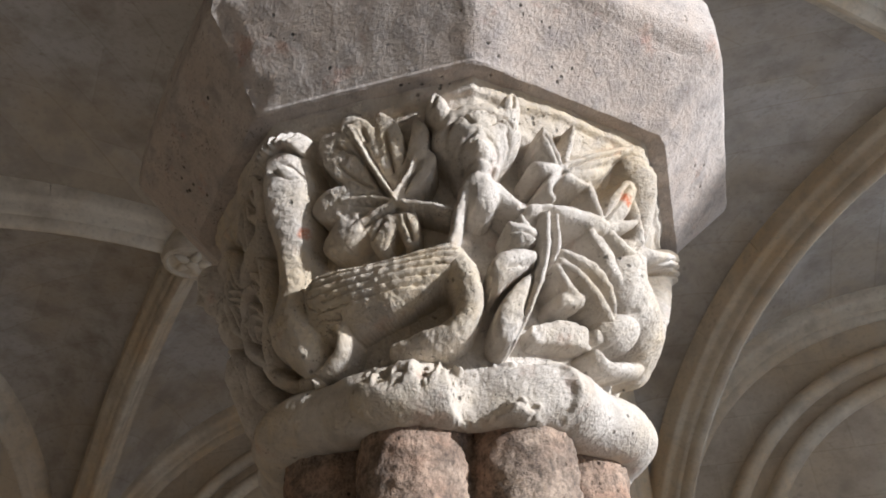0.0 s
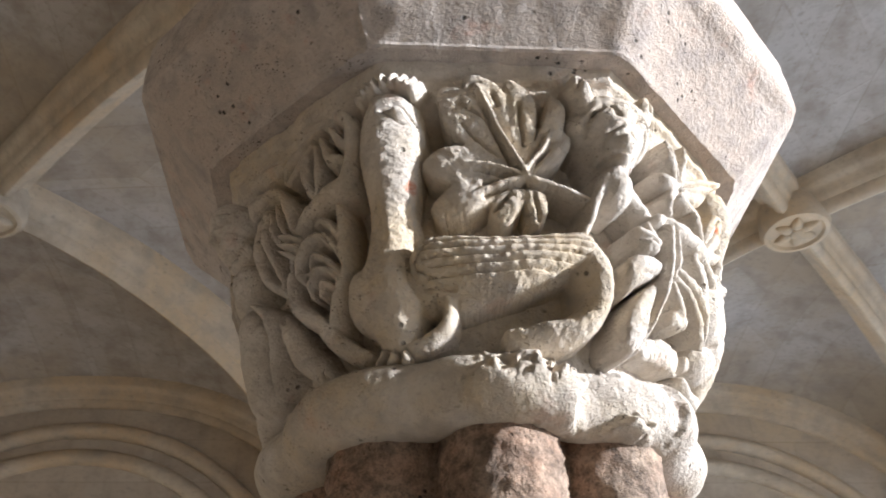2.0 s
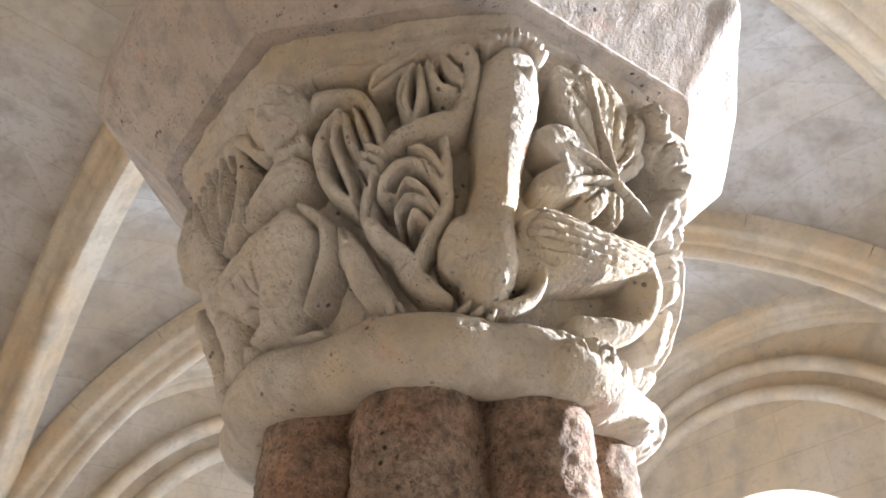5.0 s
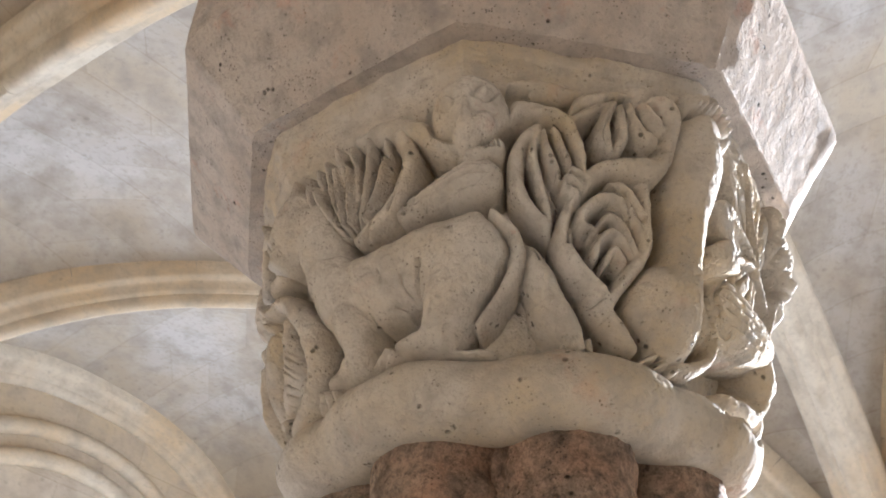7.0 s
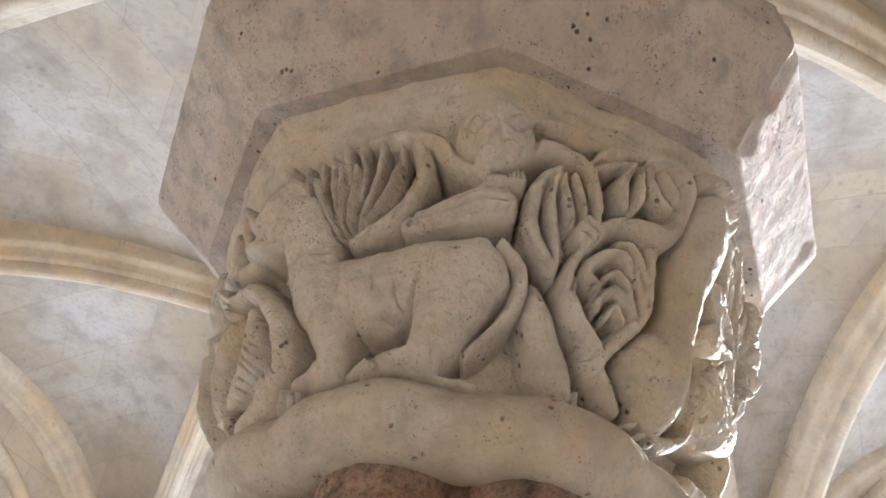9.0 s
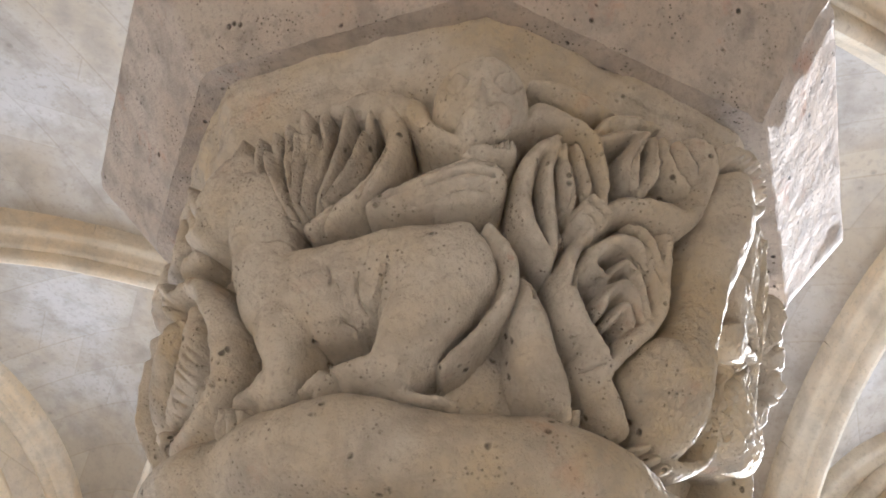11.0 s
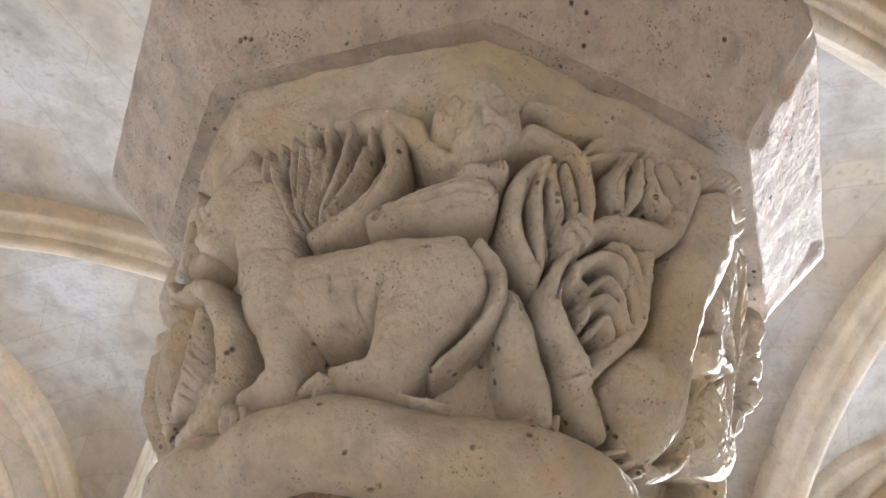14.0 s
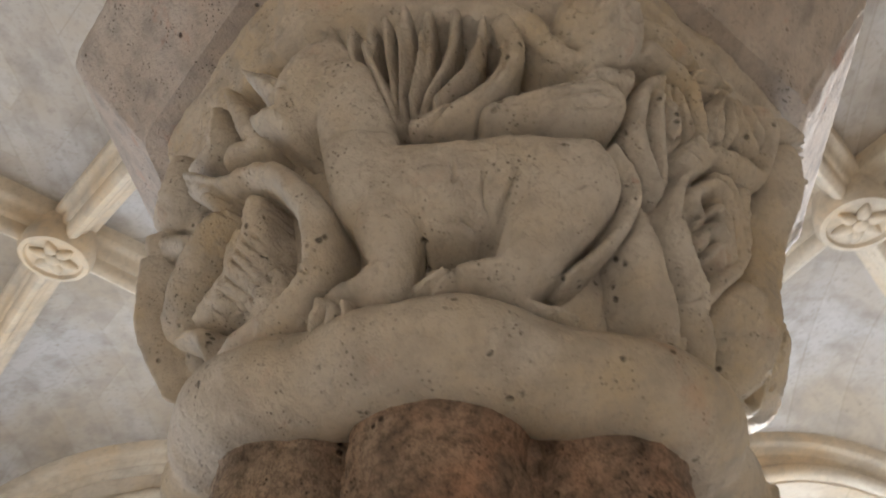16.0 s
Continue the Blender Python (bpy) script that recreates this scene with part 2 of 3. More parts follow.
def wall(name, axis, at, lo, hi, opening, depth=0.5, sign=1, blind=None):
    """An upright wall between lo and hi with one arched opening through it; axis is the way it faces."""
    mid, half, apex, spring = opening
    inner = outline(mid, half, apex, spring)
    outer = []
    for s, z in inner:
        if z <= spring:
            outer.append((lo if s < mid else hi, z))
        else:
            d = Vector((s - mid, z - spring))
            k = min((abs((hi if d.x > 0 else lo) - mid) / abs(d.x)) if abs(d.x) > 1e-6 else 1e9, (4.9 - spring) / d.y if d.y > 1e-6 else 1e9)
            outer.append((mid + d.x * k, spring + d.y * k))

    def at3(s, z, off):
        return Vector((at + sign * off, s, z)) if axis == "x" else Vector((s, at + sign * off, z))

    verts, faces = [], []
    n = len(inner)
    for ring, off in ((outer, 0), (inner, 0), (inner, depth), (outer, depth)):
        verts += [at3(s, z, off) for s, z in ring]
    for r in range(3):
        for j in range(n - 1):
            faces.append((r * n + j, r * n + j + 1, (r + 1) * n + j + 1, (r + 1) * n + j))
    ob = part(name, (verts, faces), WALL)
    bm = bmesh.new()
    bm.from_mesh(ob.data)
    bmesh.ops.recalc_face_normals(bm, faces=bm.faces)
    bm.to_mesh(ob.data)
    bm.free()
    lay = ob.data.uv_layers.new(name="courses")
    for lp in ob.data.loops:
        co = ob.data.vertices[lp.vertex_index].co
        lay.data[lp.index].uv = (co.y if axis == "x" else co.x, co.z)
    tagged(ob, "coursed pale limestone wall under a moulded arch", "wall", kind="structure")
    bh, ba, bs = blind or (half, apex, spring)
    for m in (0.0, 0.17):
        run = [at3(s, z, -0.01) for s, z in outline(mid, bh + 0.06 + m, ba + 0.06 + m, bs)][1:-1]
        rings = []
        for i, p in enumerate(run):
            d = (run[min(i + 1, len(run) - 1)] - run[max(i - 1, 0)]).normalized()
            out = Vector((-sign, 0, 0)) if axis == "x" else Vector((0, -sign, 0))
            up = out.cross(d).normalized()
            rings.append([p + up * (0.05 * math.cos(q)) + out * (0.05 * math.sin(q)) for q in np.linspace(0, 2 * math.pi, 13)[:-1]])
        smooth(part("arch_moulding", loft(rings), RIB, ob), 50)
    return ob


# The low north-east opening is added for the fill lamp set in it.
wall("wall_north_east", "y", YN, 0, XE, (1.83, 0.8, 2.8, 2.0), blind=(1.2, 3.55, 2.3))
wall("wall_north_west", "y", YN, XW, 0, (-1.92, 0.6, 2.6, 2.0), blind=(1.2, 3.6, 2.3))
wall("wall_east_north", "x", XE, 0, YN, (2.05, 0.95, 3.1, 2.2), blind=(1.3, 3.6, 2.3))
# This opening is sized to let the low sun reach the capital.
wall("wall_east_south", "x", XE, YS, 0, (-1.5, 0.8, 3.9, 3.1))
# West and south walls: added, their openings sized to limit light inside.
wall("added_wall_west_north", "x", XW, 0, YN, (2.05, 0.5, 2.3, 1.8), sign=-1)
wall("added_wall_west_south", "x", XW, YS, 0, (-1.4, 0.5, 2.3, 1.8), sign=-1)
wall("added_wall_south_east", "y", YS, 0, XE, (1.82, 1.2, 3.0, 2.2), sign=-1)
wall("added_wall_south_west", "y", YS, XW, 0, (-1.92, 0.6, 2.4, 1.8), sign=-1)
floor = part("floor", loft([[(-60, -60, -0.2), (60, -60, -0.2), (60, 60, -0.2), (-60, 60, -0.2)], [(-60, -60, 0), (60, -60, 0), (60, 60, 0), (-60, 60, 0)]]), FLOOR)
tagged(floor, "worn pale stone floor and paving", "floor", kind="structure")
# Unseen slab added above the webs; it shuts out the sky from overhead.
roof = part("roof", loft([[(XW - 0.5, YS - 0.5, 4.9), (XE + 0.5, YS - 0.5, 4.9), (XE + 0.5, YN + 0.5, 4.9), (XW - 0.5, YN + 0.5, 4.9)], [(XW - 0.5, YS - 0.5, 5.1), (XE + 0.5, YS - 0.5, 5.1), (XE + 0.5, YN + 0.5, 5.1), (XW - 0.5, YN + 0.5, 5.1)]]), WEB)
tagged(roof, "unseen slab added over the vault", "roof", kind="structure")


# ---- pier ----
def cloud(shape, cells, seed):
    """Smooth noise about 0 on a grid of that shape, with that many cells each way."""
    rng = np.random.RandomState(seed)
    g = rng.rand(cells[0] + 2, cells[1] + 2) - 0.5
    a, b = np.linspace(0, cells[0], shape[0]), np.linspace(0, cells[1], shape[1])
    i, j = a.astype(int), b.astype(int)
    fa, fb = a - i, b - j
    fa, fb = (fa * fa * (3 - 2 * fa))[:, None], (fb * fb * (3 - 2 * fb))[None]
    return (g[i][:, j] * (1 - fa) + g[i + 1][:, j] * fa) * (1 - fb) + (g[i][:, j + 1] * (1 - fa) + g[i + 1][:, j + 1] * fa) * fb


def fuzz(shape, metres, seed, size=0.02, octaves=4):
    """Several sizes of smooth noise, the largest lumps being size metres across."""
    out, amp = np.zeros(shape), 1.0
    for o in range(octaves):
        cells = [max(1, int(m / size * 2**o)) for m in metres]
        out += amp * cloud(shape, cells, seed + o)
        amp *= 0.55
    return out


BELL_Z = (1.90, 1.98, 2.05, 2.15, 2.284)
BELL_R = (0.190, 0.208, 0.238, 0.264, 0.290)


def bell(a, z):
    """Radius of the plain bell at the angle a: nearly round at the foot, eight-sided at the top."""
    r, k = np.interp(z, BELL_Z, BELL_R), np.interp(z, (1.95, 2.25), (0.85, 0.15))
    m = (a + math.pi / 8) % (math.pi / 4) - math.pi / 8
    return r * ((1 - k) / np.cos(m) + k * 1.035)


def band(z):
    """How far the plain ground swells out into the band under the abacus."""
    return np.interp(z, (2.12, 2.20, 2.25, 2.284), (0.0, 0.011, 0.021, 0.022))


def skin(r, a, z, closed=False):
    """Verts and faces of a grid given by radius, angle and height."""
    n, m = r.shape
    verts = np.stack([r * np.cos(a), r * np.sin(a), z], -1).reshape(-1, 3)
    i, j = np.meshgrid(np.arange(n - 1), np.arange(m if closed else m - 1), indexing="ij")
    k = (j + 1) % m
    faces = np.stack([i * m + j, i * m + k, (i + 1) * m + k, (i + 1) * m + j], -1)
    return verts, faces


capital = new("capital")
tagged(capital, "carved limestone capital with beasts and foliage on a clustered pier", "capital")


def grid_part(name, verts, faces, material, parent, label="", angle=60):
    me = bpy.data.meshes.new(name)
    me.from_pydata(verts.tolist(), [], faces.reshape(-1, 4).tolist())
    me.materials.append(material)
    ob = new(name, me)
    ob.parent = parent
    if label:
        ob["label"] = label
    return smooth(ob, angle)


# plain ground of the bell, with the band left under the abacus
zz = np.linspace(1.945, 2.286, 200)
aa = np.linspace(0, 2 * math.pi, 721)[:-1]
A, Z = np.meshgrid(aa, zz)
ground = bell(A, Z) + 0.004 * fuzz(A.shape, (0.38, 1.8), 11, 0.03)
ground -= np.interp(Z, (1.962, 1.985, 2.205, 2.228), (0, 0.012, 0.013, 0))
ground += np.interp(Z, (2.215, 2.235, 2.284), (0, 0.016, 0.022)) * (1 + 0.15 * fuzz(A.shape, (0.38, 1.8), 13, 0.02))
# deeper behind the neck of the bird
ground -= 0.007 * np.exp(-(((np.degrees(A) - 242.5) / 3) ** 2)) * np.interp(Z, (2.0, 2.04, 2.18, 2.21), (0, 1, 1, 0))
# a thin broken lip right under the abacus
ground += 0.006 * np.clip((Z - 2.265 - 0.006 * fuzz(A.shape, (0.38, 1.8), 17, 0.06)) / 0.003, 0, 1)
grid_part("bell", *skin(ground, A, Z, True), CARVED, capital)


class Relief:
    """A figure carved proud of the bell. Places are (degrees round the pier, millimetres above 2 m), sizes in millimetres."""

    def __init__(self, name, label, flat=0.35):
        self.name, self.label, self.flat, self.limbs, self.cuts = name, label, flat, [], []

    def limb(self, points, radii, tops, chase=True):
        self.limbs.append((points, radii, tops, chase))

    def cut(self, points, width, depth):
        self.cuts.append((points, width, depth))

    @staticmethod
    def rounded(rows):
        """The rows with three more between each two, on a smooth curve."""
        rows = [np.array(r, float) for r in rows]
        out = []
        for i in range(len(rows) - 1):
            a, b, c, d = rows[max(i - 1, 0)], rows[i], rows[i + 1], rows[min(i + 2, len(rows) - 1)]
            for k in ((0, 0.25, 0.5, 0.75) if len(rows) > 2 else (0,)):
                out.append(0.5 * (2 * b + (c - a) * k + (2 * a - 5 * b + 4 * c - d) * k * k + (3 * b - a - 3 * c + d) * k**3))
        return out + [rows[-1]]

    def carve(self, step=0.00125):
        arm = 0.28
        pts = np.array([p for points, *_ in self.limbs for p in points])
        most = max(max(r) for _, r, *_ in self.limbs) / 1000 + 0.012
        s0, s1 = np.radians(pts[:, 0].min()) * arm - most, np.radians(pts[:, 0].max()) * arm + most
        z0, z1 = 2 + pts[:, 1].min() / 1000 - most, 2 + pts[:, 1].max() / 1000 + most
        z0, z1 = max(z0, 1.935), min(z1, 2.262)
        s, z = np.arange(s0, s1, step), np.arange(z0, z1, step)
        S, Z = np.meshgrid(s, z)
        seed = sum(map(ord, self.name))
        size = (z1 - z0, s1 - s0)
        warp = 0.0016 * fuzz(S.shape, size, seed + 50, 0.02), 0.0016 * fuzz(S.shape, size, seed + 60, 0.02)
        U, V = S + warp[0], Z + warp[1]

        def along(a, b):
            ax, az, bx, bz = np.radians(a[0]) * arm, 2 + a[1] / 1000, np.radians(b[0]) * arm, 2 + b[1] / 1000
            dx, dz = bx - ax, bz - az
            k = np.clip(((U - ax) * dx + (V - az) * dz) / (dx * dx + dz * dz + 1e-12), 0, 1)
            return k, np.hypot(U - ax - k * dx, V - az - k * dz)

        H = np.full(S.shape, -0.02)
        for points, radii, tops, chase in self.limbs:
            rows = self.rounded([(*p, r, t) for p, r, t in zip(points, radii, tops)])
            points, radii, tops = [r[:2] for r in rows], [r[2] for r in rows], [r[3] for r in rows]
            shape, edge, crest = np.full(S.shape, -0.02), np.full(S.shape, 1.0), np.zeros(S.shape)
            for i in range(len(points) - 1):
                k, d = along(points[i], points[i + 1])
                r = (radii[i] + (radii[i + 1] - radii[i]) * k) / 1000
                t = (tops[i] + (tops[i + 1] - tops[i]) * k) / 1000 + 0.005
                q = d / r
                h = np.where(q < 1, t * (self.flat + (1 - self.flat) * np.sqrt(np.clip(1 - q**2.2, 0, 1))), -(d - r) * 2)
                crest = np.where(d - r < edge, t, crest)
                shape, edge = np.maximum(shape, h), np.minimum(edge, d - r)
            # a chased line sets each limb off from what lies under it
            if chase:
                H = np.where((edge > 0) & (H > 0) & (crest > H + 0.003), np.maximum(H - 0.008 * np.exp(-((edge / 0.0036) ** 2)), 0.001), H)
            H = np.maximum(H, shape)
        P = np.pad(H, 1, mode="edge")
        H = np.where(H > 0, (P[:-2, 1:-1] + P[2:, 1:-1] + P[1:-1, :-2] + P[1:-1, 2:] + 2 * H) / 6, H)
        for points, width, depth in self.cuts:
            d = np.full(S.shape, 1.0)
            points = self.rounded(points)
            for i in range(len(points) - 1):
                d = np.minimum(d, along(points[i], points[i + 1])[1])
            H = np.where(H > 0, np.maximum(H - depth / 1000 * np.exp(-((d / (width / 1000)) ** 2)), 0.001), H)
        H += np.where(H > 0, 1, 0) * (0.0022 * fuzz(S.shape, size, seed, 0.03, 3) + 0.0017 * fuzz(S.shape, size, seed + 20, 0.007, 3))
        A = S / arm
        verts, faces = skin(bell(A, Z) + 0.5 * band(Z) + np.where(H > 0, H, H - 0.02), A, Z)
        faces = faces.reshape(-1, 4)
        keep = (H.ravel()[faces] > -0.001).any(1)
        faces = faces[keep]
        used = np.unique(faces)
        index = np.zeros(len(verts), int)
        index[used] = np.arange(len(used))
        grid_part(self.name, verts[used], index[faces], CARVED, capital, self.label, 70)

fig = Relief("beast", "quadruped beast with pointed ears, walking")
fig.limb([(169.9, 55), (183.2, 54), (194.9, 57), (201.7, 57)], (35, 33, 36, 36), (31, 33, 35, 37), chase=False)
fig.limb([(168.4, 78), (167.2, 110), (165.8, 143)], (31, 30, 26), (34, 36, 36), chase=False)
fig.limb([(163.1, 167), (160.5, 141), (158.0, 121)], (22, 27, 17), (36, 40, 38), chase=False)
fig.limb([(155.2, 150), (146.8, 205)], (13, 3), (36, 28), chase=False)
fig.limb([(164.0, 173), (164.0, 199)], (12, 3), (36, 28), chase=False)
fig.limb([(156.7, 119), (150.8, 135)], (10, 8), (38, 32), chase=False)
fig.limb([(172.3, 23), (172.9, 3), (172.7, -15), (167.5, -24), (162.3, -27)], (27, 20, 18, 12, 11), (34, 36, 36, 34, 30), chase=False)
fig.limb([(161.9, -31), (159.9, -45)], (6, 5), (36, 30))
fig.limb([(164.3, -36), (162.9, -48)], (6, 5), (36, 30))
fig.limb([(166.4, -36), (166.4, -47)], (5, 5), (36, 30))
fig.limb([(201.8, 53), (196.6, 16), (193.3, -7)], (36, 28, 19), (39, 42, 42), chase=False)
fig.limb([(192.7, -13), (186.4, -16), (181.3, -15)], (13, 9, 7), (38, 34, 28))
fig.limb([(181.9, -17), (177.1, -26)], (5, 4), (34, 26))
fig.limb([(183.0, -20), (180.3, -29)], (5, 4), (34, 26))
fig.limb([(211.8, 56), (214.8, 32), (217.2, 9), (220.4, -8), (223.1, -24)], (13, 17, 18, 15, 10), (20, 25, 29, 30, 26), chase=False)
fig.limb([(219.0, -30), (219.5, -37)], (5, 4), (28, 22))
fig.limb([(222.0, -26), (222.7, -33)], (5, 4), (28, 22))
fig.limb([(224.9, -22), (225.7, -29)], (5, 4), (28, 22))
fig.limb([(206.1, 84), (209.9, 66), (210.1, 41), (206.5, 13), (201.5, -6)], (5, 7, 7, 6, 5), (32, 33, 30, 26, 18))
fig.limb([(171.0, -26), (188.6, -21), (204.8, -28)], (4, 5, 3), (12, 14, 12))
fig.limb([(179.2, 23), (186.0, 23)], (9, 8), (20, 20), chase=False)
fig.cut([(200.3, 93), (206.4, 93), (211.5, 75), (214.6, 48)], 1.5, 6)
fig.cut([(191.9, 48), (189.6, 18), (188.9, -5)], 1.8, 7)
fig.cut([(208.4, 43), (203.7, 10), (197.2, -13)], 2.0, 8)
fig.cut([(212.0, 41), (208.1, 3), (202.6, -20)], 1.8, 6)
fig.cut([(168.7, 7), (167.7, -9), (164.3, -19)], 1.5, 5)
fig.cut([(187.4, 46), (187.4, 34), (189.3, 23)], 1.3, 5)
fig.cut([(184.6, 24), (187.3, 18)], 1.3, 5)
fig.cut([(182.7, 55), (183.1, 44)], 1.6, 4)
fig.cut([(149.6, 130), (156.0, 107), (159.6, 109)], 1.5, 6)
fig.cut([(163.1, 86), (172.1, 92), (181.9, 84)], 1.5, 4)
fig.cut([(153.7, 147), (157.3, 139), (158.8, 133)], 1.4, 4)
fig.cut([(162.5, 176), (163.5, 186)], 1.6, 5)
fig.carve()

fig = Relief("palmette", "fan-shaped palmette leaf")
fig.limb([(172.7, 114), (169.2, 140), (167.3, 170), (167.2, 193)], (4, 5, 5, 5), (20, 30, 30, 27))
fig.limb([(172.9, 114), (172.1, 134), (170.0, 163), (170.1, 194)], (4, 5, 5, 5), (20, 30, 30, 27))
fig.limb([(173.6, 117), (173.2, 148), (172.1, 200)], (4, 4, 5), (20, 30, 27))
fig.limb([(174.7, 118), (175.9, 145), (175.3, 174), (174.9, 209)], (4, 5, 6, 5), (20, 30, 30, 27))
fig.limb([(175.9, 117), (178.2, 148), (178.5, 202)], (4, 5, 5), (20, 30, 27))
fig.limb([(177.1, 116), (180.7, 140), (182.2, 167), (182.6, 203)], (4, 5, 5, 5), (20, 30, 30, 27))
fig.limb([(177.9, 114), (183.2, 127), (185.9, 155), (186.5, 193)], (4, 6, 6, 4), (20, 30, 30, 27))
fig.limb([(176.3, 119), (177.5, 145), (177.6, 179)], (3, 3, 3), (30, 36, 32))
fig.limb([(174.8, 120), (175.1, 148), (174.3, 186)], (3, 3, 3), (30, 36, 32))
fig.limb([(179.9, 116), (184.4, 136), (186.0, 170)], (3, 3, 3), (30, 36, 32))
fig.limb([(173.0, 122), (170.5, 148), (169.2, 175)], (3, 3, 3), (30, 36, 32))
fig.limb([(176.6, 104), (184.6, 113), (189.0, 132), (191.1, 160), (189.6, 190)], (7, 9, 9, 10, 11), (22, 30, 32, 32, 28))
fig.cut([(178.4, 99), (184.1, 120), (187.2, 148), (187.9, 177)], 1.3, 7)
fig.cut([(185.8, 113), (189.4, 139), (189.7, 168)], 1.2, 4)
fig.carve()

fig = Relief("serpent", "scaly serpent body with grooved stripes")
fig.limb([(187.8, 110), (196.1, 117), (203.1, 122), (205.3, 126)], (8, 15, 17, 16), (24, 33, 37, 36))
fig.cut([(189.0, 118), (197.0, 124), (205.6, 132)], 1.4, 6)
fig.cut([(189.5, 111), (197.2, 116), (205.7, 123)], 1.4, 6)
fig.cut([(190.5, 105), (197.8, 108), (205.7, 115)], 1.4, 6)
fig.carve()

fig = Relief("mask", "small carved round head with arms", flat=0.5)
fig.limb([(180.2, 212), (186.5, 206), (192.6, 191), (197.4, 162), (201.7, 152)], (9, 12, 11, 10, 9), (20, 28, 30, 32, 30))
fig.limb([(203.2, 142), (206.9, 152)], (11, 12), (36, 36))
fig.limb([(208.0, 181), (211.1, 196), (214.8, 198), (218.3, 197)], (9, 9, 9, 7), (34, 32, 30, 26))
fig.limb([(201.9, 188), (204.3, 192)], (28, 28), (50, 50))
fig.limb([(202.7, 161), (205.4, 168)], (14, 13), (47, 47), chase=False)
fig.limb([(199.5, 188), (199.9, 188)], (5, 5), (53, 53), chase=False)
fig.limb([(205.9, 193), (206.2, 193)], (5, 5), (53, 53), chase=False)
fig.limb([(202.9, 184), (202.9, 167)], (3, 6), (52, 56), chase=False)
fig.cut([(197.9, 188), (199.2, 199), (201.3, 188)], 1.8, 5)
fig.cut([(198.3, 186), (199.9, 179), (201.2, 184)], 1.5, 4)
fig.cut([(204.3, 188), (205.7, 201), (207.8, 197)], 1.8, 5)
fig.cut([(204.5, 187), (206.2, 184), (207.7, 194)], 1.5, 4)
fig.cut([(201.6, 143), (204.7, 148), (208.5, 164)], 2.2, 10)
fig.cut([(202.1, 166), (203.0, 164), (203.9, 169)], 1.3, 3)
fig.cut([(205.2, 154), (205.6, 145)], 1.0, 5)
fig.cut([(206.0, 155), (206.4, 147)], 1.0, 5)
fig.cut([(206.8, 157), (207.2, 148)], 1.0, 5)
fig.cut([(207.6, 158), (208.0, 149)], 1.0, 5)
fig.carve()

fig = Relief("scroll", "curling stems and palmettes bound with a knot")
fig.limb([(218.7, 120), (217.3, 147), (216.8, 175)], (19, 23, 19), (14, 16, 14), chase=False)
fig.limb([(216.7, 79), (212.2, 101), (210.7, 130), (212.1, 161), (215.4, 184)], (6, 9, 9, 8, 6), (24, 28, 30, 28, 24))
fig.limb([(216.9, 86), (215.1, 121), (214.1, 148), (215.3, 177)], (5, 6, 6, 4), (24, 29, 30, 24))
fig.limb([(220.1, 120), (217.4, 143), (216.3, 177)], (5, 7, 4), (26, 29, 24))
fig.limb([(221.3, 124), (220.1, 150), (218.2, 182)], (4, 6, 4), (26, 30, 24))
fig.limb([(223.0, 123), (223.2, 145), (221.5, 177), (218.7, 196), (214.3, 195)], (5, 6, 7, 7, 6), (28, 31, 31, 30, 28))
fig.cut([(218.3, 134), (218.6, 112), (220.2, 94)], 1.4, 6)
fig.limb([(219.6, 123), (223.5, 113)], (4, 4), (38, 38))
fig.limb([(220.6, 130), (224.2, 122)], (4, 4), (38, 38))
fig.limb([(219.2, 117), (222.6, 106)], (3, 3), (36, 36))
fig.limb([(223.0, 118), (220.3, 89), (219.7, 62), (221.8, 42), (226.7, 26), (229.3, 14)], (7, 9, 11, 11, 9, 8), (28, 28, 28, 28, 27, 26))
fig.limb([(229.4, 17), (231.9, 38), (235.6, 62), (236.2, 92), (235.7, 137)], (7, 8, 8, 8, 6), (26, 28, 28, 30, 26))
fig.limb([(225.9, 19), (228.4, 6), (232.2, -7), (236.5, -15)], (11, 12, 11, 6), (24, 26, 24, 16))
fig.cut([(222.6, 12), (225.7, 12), (227.4, 16)], 1.3, 5)
fig.cut([(224.8, -7), (228.5, 0)], 1.3, 4)
fig.cut([(222.8, 108), (220.7, 82), (220.1, 61)], 1.4, 7)
fig.limb([(224.4, 131), (228.3, 148), (233.6, 153), (238.2, 158), (240.4, 183), (241.1, 216), (239.4, 233), (237.4, 237)], (9, 10, 12, 12, 9, 9, 8, 4), (28, 29, 30, 30, 30, 32, 30, 24))
fig.limb([(230.2, 225), (227.8, 194), (228.8, 170)], (4, 7, 7), (22, 28, 26))
fig.limb([(231.4, 223), (231.7, 190), (230.5, 166)], (4, 7, 5), (22, 27, 24))
fig.limb([(232.9, 227), (234.8, 197), (237.9, 188)], (4, 8, 7), (22, 28, 26))
fig.limb([(235.8, 231), (238.0, 209), (239.5, 199)], (4, 7, 5), (22, 28, 24))
fig.cut([(229.1, 210), (227.6, 186), (228.4, 173)], 1.3, 5)
fig.cut([(233.8, 216), (236.3, 195)], 1.3, 5)
fig.cut([(232.1, 210), (235.3, 182)], 1.1, 4)
fig.limb([(210.4, 229), (215.6, 231), (221.0, 228), (227.1, 236)], (4, 9, 7, 4), (20, 24, 22, 16))
fig.cut([(211.9, 218), (218.2, 218)], 1.6, 5)
fig.limb([(221.3, 203), (223.3, 218), (227.5, 231), (232.6, 243)], (3, 6, 6, 3), (20, 24, 22, 16))
fig.limb([(221.9, 199), (226.0, 214), (229.8, 227)], (3, 6, 4), (20, 20, 18))
